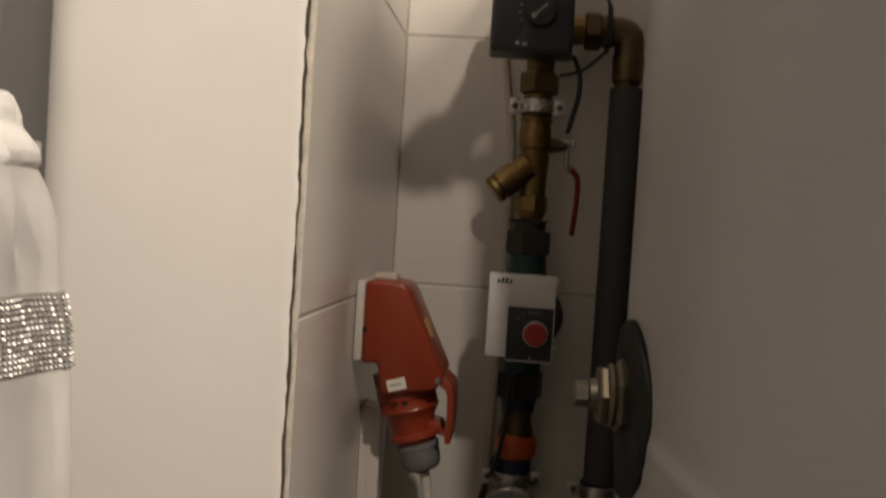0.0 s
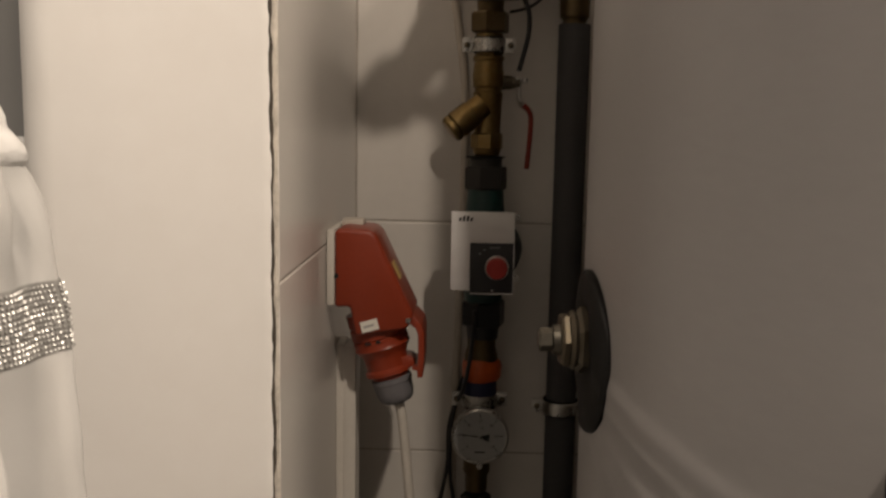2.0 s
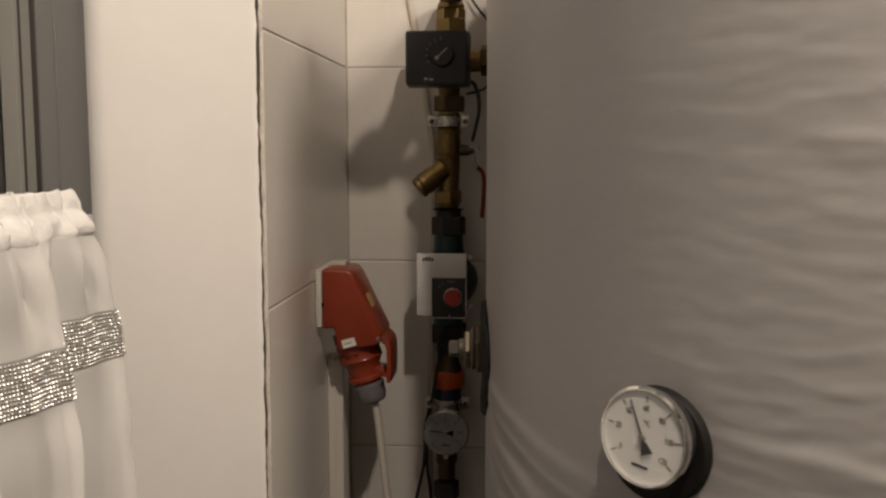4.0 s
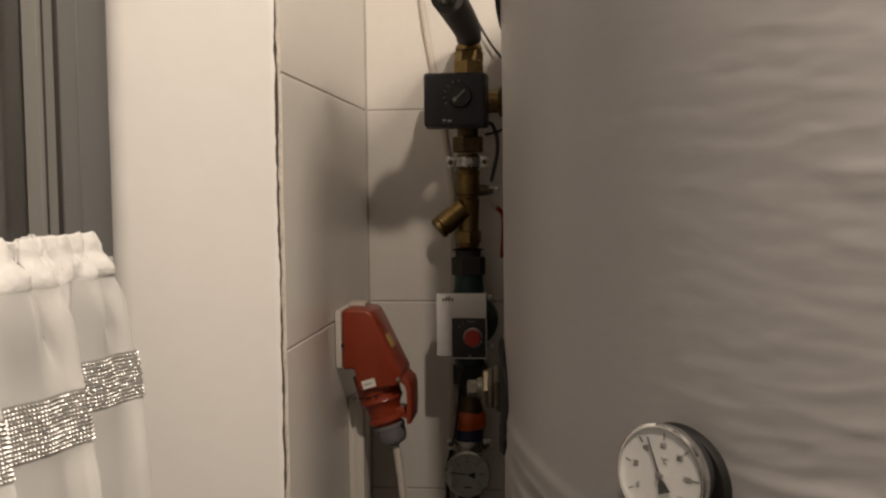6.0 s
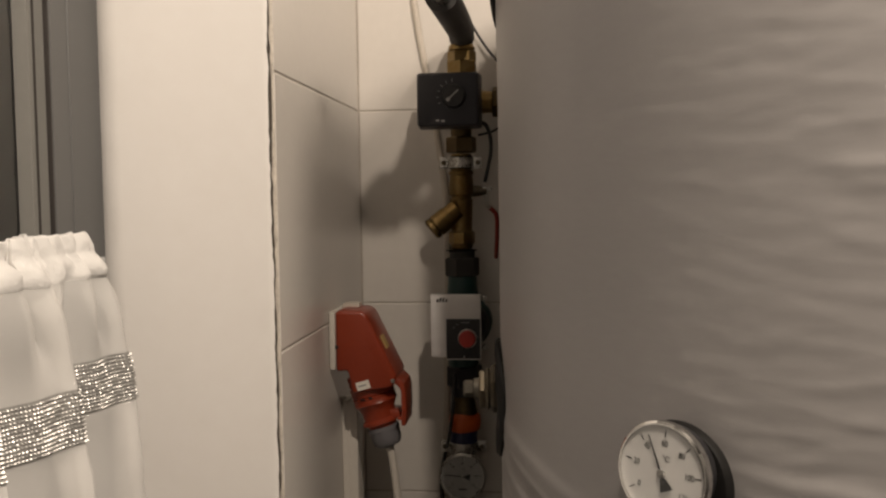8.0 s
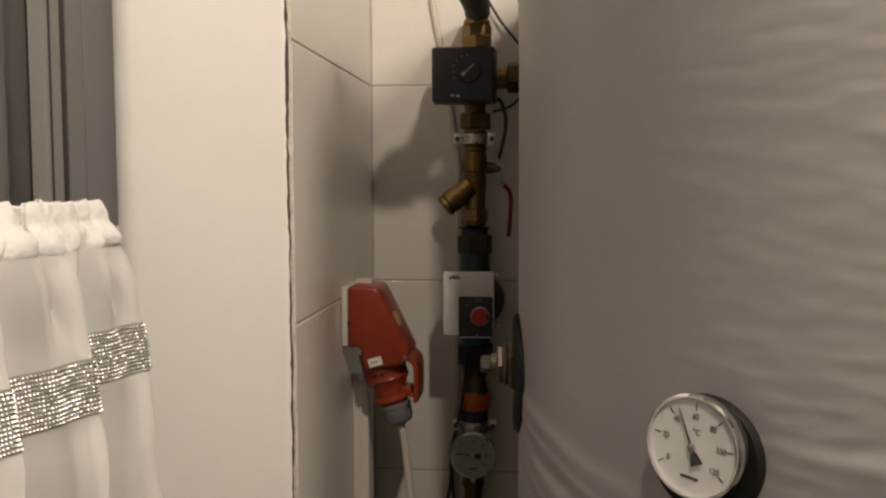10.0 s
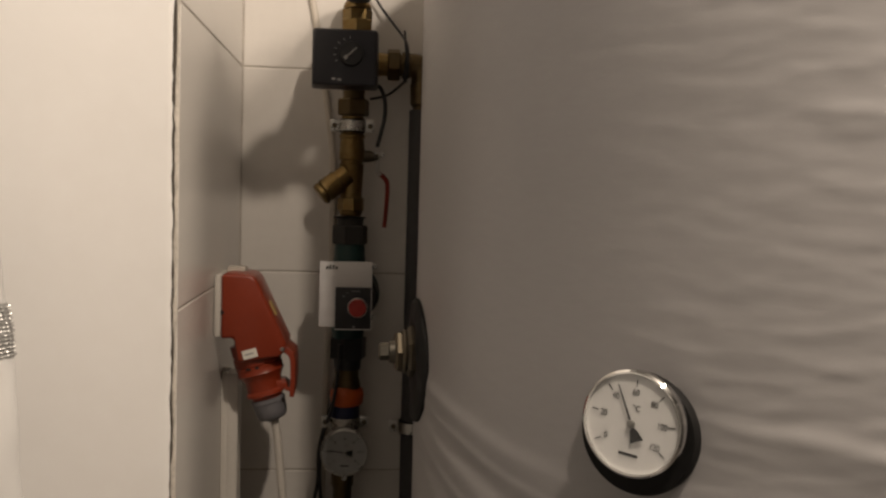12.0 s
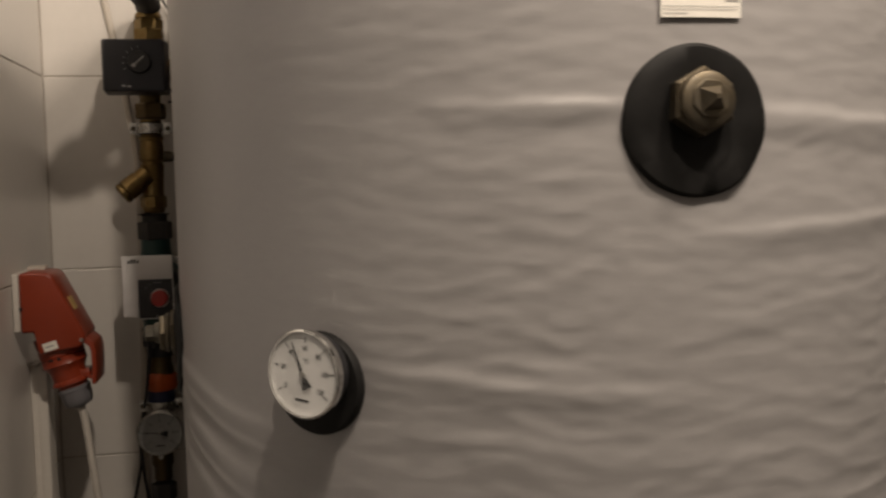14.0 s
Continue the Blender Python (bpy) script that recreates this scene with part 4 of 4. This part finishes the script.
def power_plug():
    w = Vector((0.27, -0.03, -0.963)).normalized()
    a = Vector((0.0515, 1.030, 1.3580))
    t = thing("power_plug", a, "red three-phase plug with grey gland, in the wall socket", "plug")
    part("barrel", lathe(a, w, [(-0.012, 0.0325), (0.003, 0.0325), (0.0045, 0.0312), (0.006, 0.0312), (0.0075, 0.0328), (0.019, 0.0328), (0.0205, 0.0312), (0.022, 0.0326), (0.030, 0.0322), (0.032, 0.0332), (0.034, 0.0315), (0.040, 0.0275), (0.044, 0.0256), (0.057, 0.0252), (0.060, 0.0280), (0.064, 0.0284), (0.0655, 0.0225), (0.074, 0.0200)], 44), M_RED, t, "red plastic barrel")
    p = a + w * 0.047
    side = Vector((0.963, 0.0, 0.27))
    part("catch", merge(prism([(p.x + 0.014, p.z + 0.006), (p.x + 0.032, p.z + 0.004), (p.x + 0.036, p.z - 0.004), (p.x + 0.018, p.z - 0.012)], 1.012, 1.048, 0.002, 2)), M_RED, t, "red catch nose")
    part("slot", box(0.0555, 0.9955, 1.3365, 0.0605, 0.9985, 1.3395, 0.0005), M_BLACK, t)
    part("slot", box(0.0425, 0.9965, 1.3345, 0.0500, 0.9995, 1.3362, 0.0004), M_BLACK, t)
    g = a + w * 0.070
    gl = lathe(g, w, [(0, 0.0220), (0.001, 0.0238), (0.006, 0.0240), (0.007, 0.0230), (0.020, 0.0222), (0.027, 0.0200), (0.030, 0.0172), (0.0315, 0.0110), (0.034, 0.0072)], 40)
    for v in gl.verts:
        rel = v.co - g
        d = rel.dot(w)
        if 0.008 < d < 0.026:
            rad = rel - w * d
            ang = math.atan2(rad.y, rad.dot(side))
            v.co -= rad.normalized() * (0.0011 * (1 if math.cos(ang * 10) > 0.55 else 0))
    part("gland", gl, M_GREY, t, "grey screw gland")
    e = g + w * 0.031
    part("cable", tube([e, e + Vector((0.004, 0, -0.012)), e + Vector((0.0085, 0.002, -0.05)), e + Vector((0.014, 0.006, -0.11)), e + Vector((0.022, 0.010, -0.19)), e + Vector((0.030, 0.02, -0.32)), e + Vector((0.032, 0.05, -0.6)), (0.115, 1.10, 0.02)], 0.0058, 14), M_CABLE, t, "white round cable hanging down")
    return t


power_socket()
power_plug()


def cable_duct():
    t = thing("cable_duct", (0.0, 1.08, 0.0), "white plastic cable duct below the socket", "cable duct")
    part("base", box(0.0005, 1.064, 0.0, 0.010, 1.104, 1.319, 0.001), M_WHITE, t)
    part("cover", box(0.0095, 1.0625, 0.0, 0.0245, 1.1055, 1.316, 0.0018), M_WHITE, t)
    return t


cable_duct()


# ---- curtain ----
def curtain_point(s, z, lift=0.0):
    """A place on the cloth: s counts folds from the pillar towards the room, z is the height."""
    top = 1.600
    d = max(0.0, top - z)
    g = min(1.0, d / 0.16)
    ease = 0.08 + 0.92 * g * g * (3 - 2 * g)
    pitch = 0.122
    w = 2 * math.pi * (s + 0.12 * noise.noise((s * 0.7, 3.1, 0)))
    amp = (0.004 + 0.031 * ease) * (0.95 + 0.3 * noise.noise((s * 0.9, 7.7, 1.2)))
    x = -0.176 + 0.004 * g + 0.012 * max(0.0, min(1.0, d / 0.13 - 1)) + amp * (0.5 + 0.5 * math.cos(w - 1.25))
    y = 0.608 - pitch * s + (0.005 + 0.031 * ease) * math.sin(w) + 0.035 * min(1.6, d / 0.25) * (0.6 if s < 1 else 0.3)
    soft = math.exp(-d / 0.075)
    # gathers below the header double back on themselves
    y += 0.0150 * math.exp(-((d - 0.055) / 0.050) ** 2) * math.sin(4.2 * w + 2.4 + 1.3 * noise.noise((s * 1.7, 4, 4)))
    if d > 0.19:
        x += min(1.0, (d - 0.19) / 0.03) * 0.012 * noise.noise((s * 3.2, z * 11, 5)) * math.exp(-(d - 0.19) / 0.12)
    ridge = (0.5 + 0.5 * math.sin(4.2 * w + 1.2 + 1.6 * noise.noise((s, z * 3, 4)))) ** 2.2
    x += min(1.0, d / 0.05) * (0.0035 + 0.0145 * math.exp(-((d - 0.07) / 0.05) ** 2)) * ridge + ease * 0.004 * noise.noise((s * 3.5, z * 6, 6))
    x += 0.0024 * soft * math.sin(7.3 * w + 2.5 * noise.noise((s * 2, z * 5, 1))) + 0.0020 * soft * noise.noise((s * 11, z * 5, 2))
    if z > 1.545:
        k = min(1.0, (z - 1.545) / 0.02)
        x += k * (0.0095 * (abs(math.sin(math.pi * (s * 9.5 + 0.9 * noise.noise((s * 3, 4, 0))) + 1.2 * noise.noise((s * 4, z * 30, 0)))) - 0.4) + 0.0034 * noise.noise((s * 17, z * 45, 2)))
        y += k * (0.0042 * math.sin(2 * math.pi * s * 6.1 + 1) + 0.003 * noise.noise((s * 13, z * 60, 8)))
    q = Vector((x + 0.0012 * noise.noise((s * 6, z * 20, 3)), y + 0.0015 * noise.noise((s * 5, z * 16, 9)), z))
    if lift:
        a, b = curtain_point(s + 0.01, z), curtain_point(s, z - 0.004)
        n = (a - q).cross(b - q).normalized()
        q = q + (n if n.x > 0 else n) * lift
    return q


def curtain():
    t = thing("cafe_curtain", (-0.16, 0.4, 1.60), "white voile cafe curtain with silver beaded band on a rod", "curtain")
    s0, s1 = 0.13, 7.0

    def sheet(z0, z1, nz, ns):
        bm = bmesh.new()
        rows = [[bm.verts.new(curtain_point(s0 + (s1 - s0) * i / ns, z0 + (z1 - z0) * j / nz)) for i in range(ns + 1)] for j in range(nz + 1)]
        for a, b in zip(rows, rows[1:]):
            for i in range(ns):
                bm.faces.new((a[i], a[i + 1], b[i + 1], b[i]))
        return bm

    part("cloth", sheet(0.98, 1.560, 70, 360), M_CLOTH, t, "sheer white voile", 180)
    bm = bmesh.new()
    ns = 1100
    prof = [(1.552, 0.0002), (1.5540, 0.0025), (1.556, 0.0042), (1.5605, 0.0058), (1.565, 0.0062), (1.570, 0.0056), (1.5745, 0.0036), (1.578, 0.0010), (1.5815, 0.0012), (1.586, 0.0026), (1.592, 0.0022), (1.597, 0.0012), (1.600, 0.0), (1.596, -0.0015), (1.578, -0.003), (1.566, -0.0065), (1.553, -0.0015)]
    rows = []
    for i in range(ns + 1):
        s = s0 + (s1 - s0) * i / ns
        puff = 0.80 + 0.9 * noise.noise((s * 8, 1, 2)) + 0.7 * noise.noise((s * 19, 1, 2))
        puff = max(0.6, puff)
        dz = 0.0035 * noise.noise((s * 12, 5, 5)) + 0.0020 * noise.noise((s * 4.1, 5, 1))
        rows.append([bm.verts.new(curtain_point(s, min(z, 1.5995)) + Vector((o * puff, 0, (z - 1.550) / 0.050 * dz))) for z, o in prof])
    for a, b in zip(rows, rows[1:]):
        for k in range(len(prof) - 1):
            bm.faces.new((a[k], a[k + 1], b[k + 1], b[k]))
    part("header", bm, M_CLOTH_HEAD, t, "gathered ruffled header", 180)
    # beaded band
    zb0, zb1 = 1.4165, 1.4685

    def wave(s):
        return -0.016 * min(1.0, max(0.0, (s - 0.86) * 4.5)) + 0.004 * noise.noise((s * 1.2, 2, 2))

    bm = bmesh.new()
    ns = 300
    rows = [[bm.verts.new(curtain_point(s0 + (s1 - s0) * i / ns, zb0 + wave(s0 + (s1 - s0) * i / ns) + (zb1 - zb0) * j / 10, 0.0012)) for i in range(ns + 1)] for j in range(11)]
    for a, b in zip(rows, rows[1:]):
        for i in range(ns):
            bm.faces.new((a[i], a[i + 1], b[i + 1], b[i]))
    band = part("beaded_band", bm, M_SILVER_NET, t, "silver bead mesh band", 180)
    verts, faces = [], []
    rng = random.Random(4)
    columns = []
    u = s0 + 0.004
    while u < 2.7:
        columns.append(u)
        ends = [curtain_point(u + k, zb0 + 0.026 + wave(u + k)) for k in (0.0, 0.01)]
        u += min(0.03, 0.01 * 0.0040 / max(1e-5, (ends[1] - ends[0]).length))
    z = zb0 + 0.0017
    while z < zb1:
        for u in columns:
            q = curtain_point(u, z + wave(u), 0.0020)
            m = Euler((rng.uniform(-0.16, 0.16), rng.uniform(-0.16, 0.16), rng.uniform(-0.16, 0.16))).to_matrix()
            r = 0.00155 * rng.uniform(0.90, 1.08)
            base = len(verts)
            for c in ((1, 0, 0), (-1, 0, 0), (0, 1, 0), (0, -1, 0), (0, 0, 1), (0, 0, -1)):
                verts.append(q + m @ (Vector(c) * r))
            for i, j, k in ((0, 2, 4), (2, 1, 4), (1, 3, 4), (3, 0, 4), (2, 0, 5), (1, 2, 5), (3, 1, 5), (0, 3, 5)):
                faces.append((base + i, base + j, base + k))
        z += 0.0039
    me = bpy.data.meshes.new("bead_netting")
    me.from_pydata(verts, [], faces)
    me.materials.append(M_SILVER_BEAD)
    beads = new("bead_netting", me)
    beads.parent = band
    tagged(beads, "glittering silver beads", "", "", "stuff")
    return t


curtain()
rod = thing("curtain_rod", (-0.17, 0.63, 1.566), "thin curtain rod with a clear end cap", "curtain rod")
part("rod", lathe((-0.1705, 0.628, 1.566), (0, -1, 0), [(0, 0.0028), (1.25, 0.0028)], 16), M_STEEL, rod)
part("end_cap", merge(box(-0.170, 0.6275, 1.560, -0.164, 0.6350, 1.571, 0.001), box(-0.172, 0.6285, 1.549, -0.1665, 0.6345, 1.558, 0.001)), M_CLEAR, rod, "clear plastic end tabs")
part("bracket", box(-0.194, -0.50, 1.560, -0.164, -0.492, 1.572, 0.001), M_WHITE, rod)


# ---- tiles ----
def tile_mesh(w, h):
    """A glazed tile 9 mm thick with softly rounded edges, face towards -y, lower corner at the origin."""
    bm = box(0, 0, 0, w, 0.009, h)
    front = [e for e in bm.edges if all(v.co.y < 0.001 for v in e.verts)]
    bmesh.ops.bevel(bm, geom=front, offset=0.0016, segments=2, affect="EDGES", profile=0.5)
    me = bpy.data.meshes.new("tile")
    bmesh.ops.recalc_face_normals(bm, faces=bm.faces)
    bm.to_mesh(me)
    bm.free()
    me.materials.append(M_TILE)
    return me


G = 0.0019
rng = random.Random(11)
z_rows = [JOINT + TILE_H * k for k in range(-4, 5)]
full = tile_mesh(TILE_W - G, TILE_H - G)
top_h = CEIL - 0.001 - z_rows[-1]
full_top = tile_mesh(TILE_W - G, min(TILE_H, top_h) - G)
base_h = z_rows[0]
full_base = tile_mesh(TILE_W - G, base_h - 2 * G)


def lay(mesh, place, turn, parent):
    ob = new("tile", mesh)
    ob.parent = parent
    ob.matrix_basis = Matrix.Translation(place) @ Matrix.Rotation(turn, 4, "Z") @ Euler((rng.uniform(-0.0012, 0.0012), rng.uniform(-0.0006, 0.0006), rng.uniform(-0.0012, 0.0012))).to_matrix().to_4x4()


for k, z in enumerate(z_rows):
    me = full_top if k == len(z_rows) - 1 else full
    for c in range(3):
        x = 0.0015 + TILE_W * c
        if x + TILE_W < 1.56:
            lay(me, (x, BACK, z + G / 2), 0, wall_north)
    lay(me, (0.0, 0.735 + G / 2, z + G / 2), radians(90), wall_niche)
for c in range(2):
    lay(full_base, (0.0015 + TILE_W * c, BACK, G), 0, wall_north)
lay(full_base, (0.0, 0.735 + G / 2, G), radians(90), wall_niche)
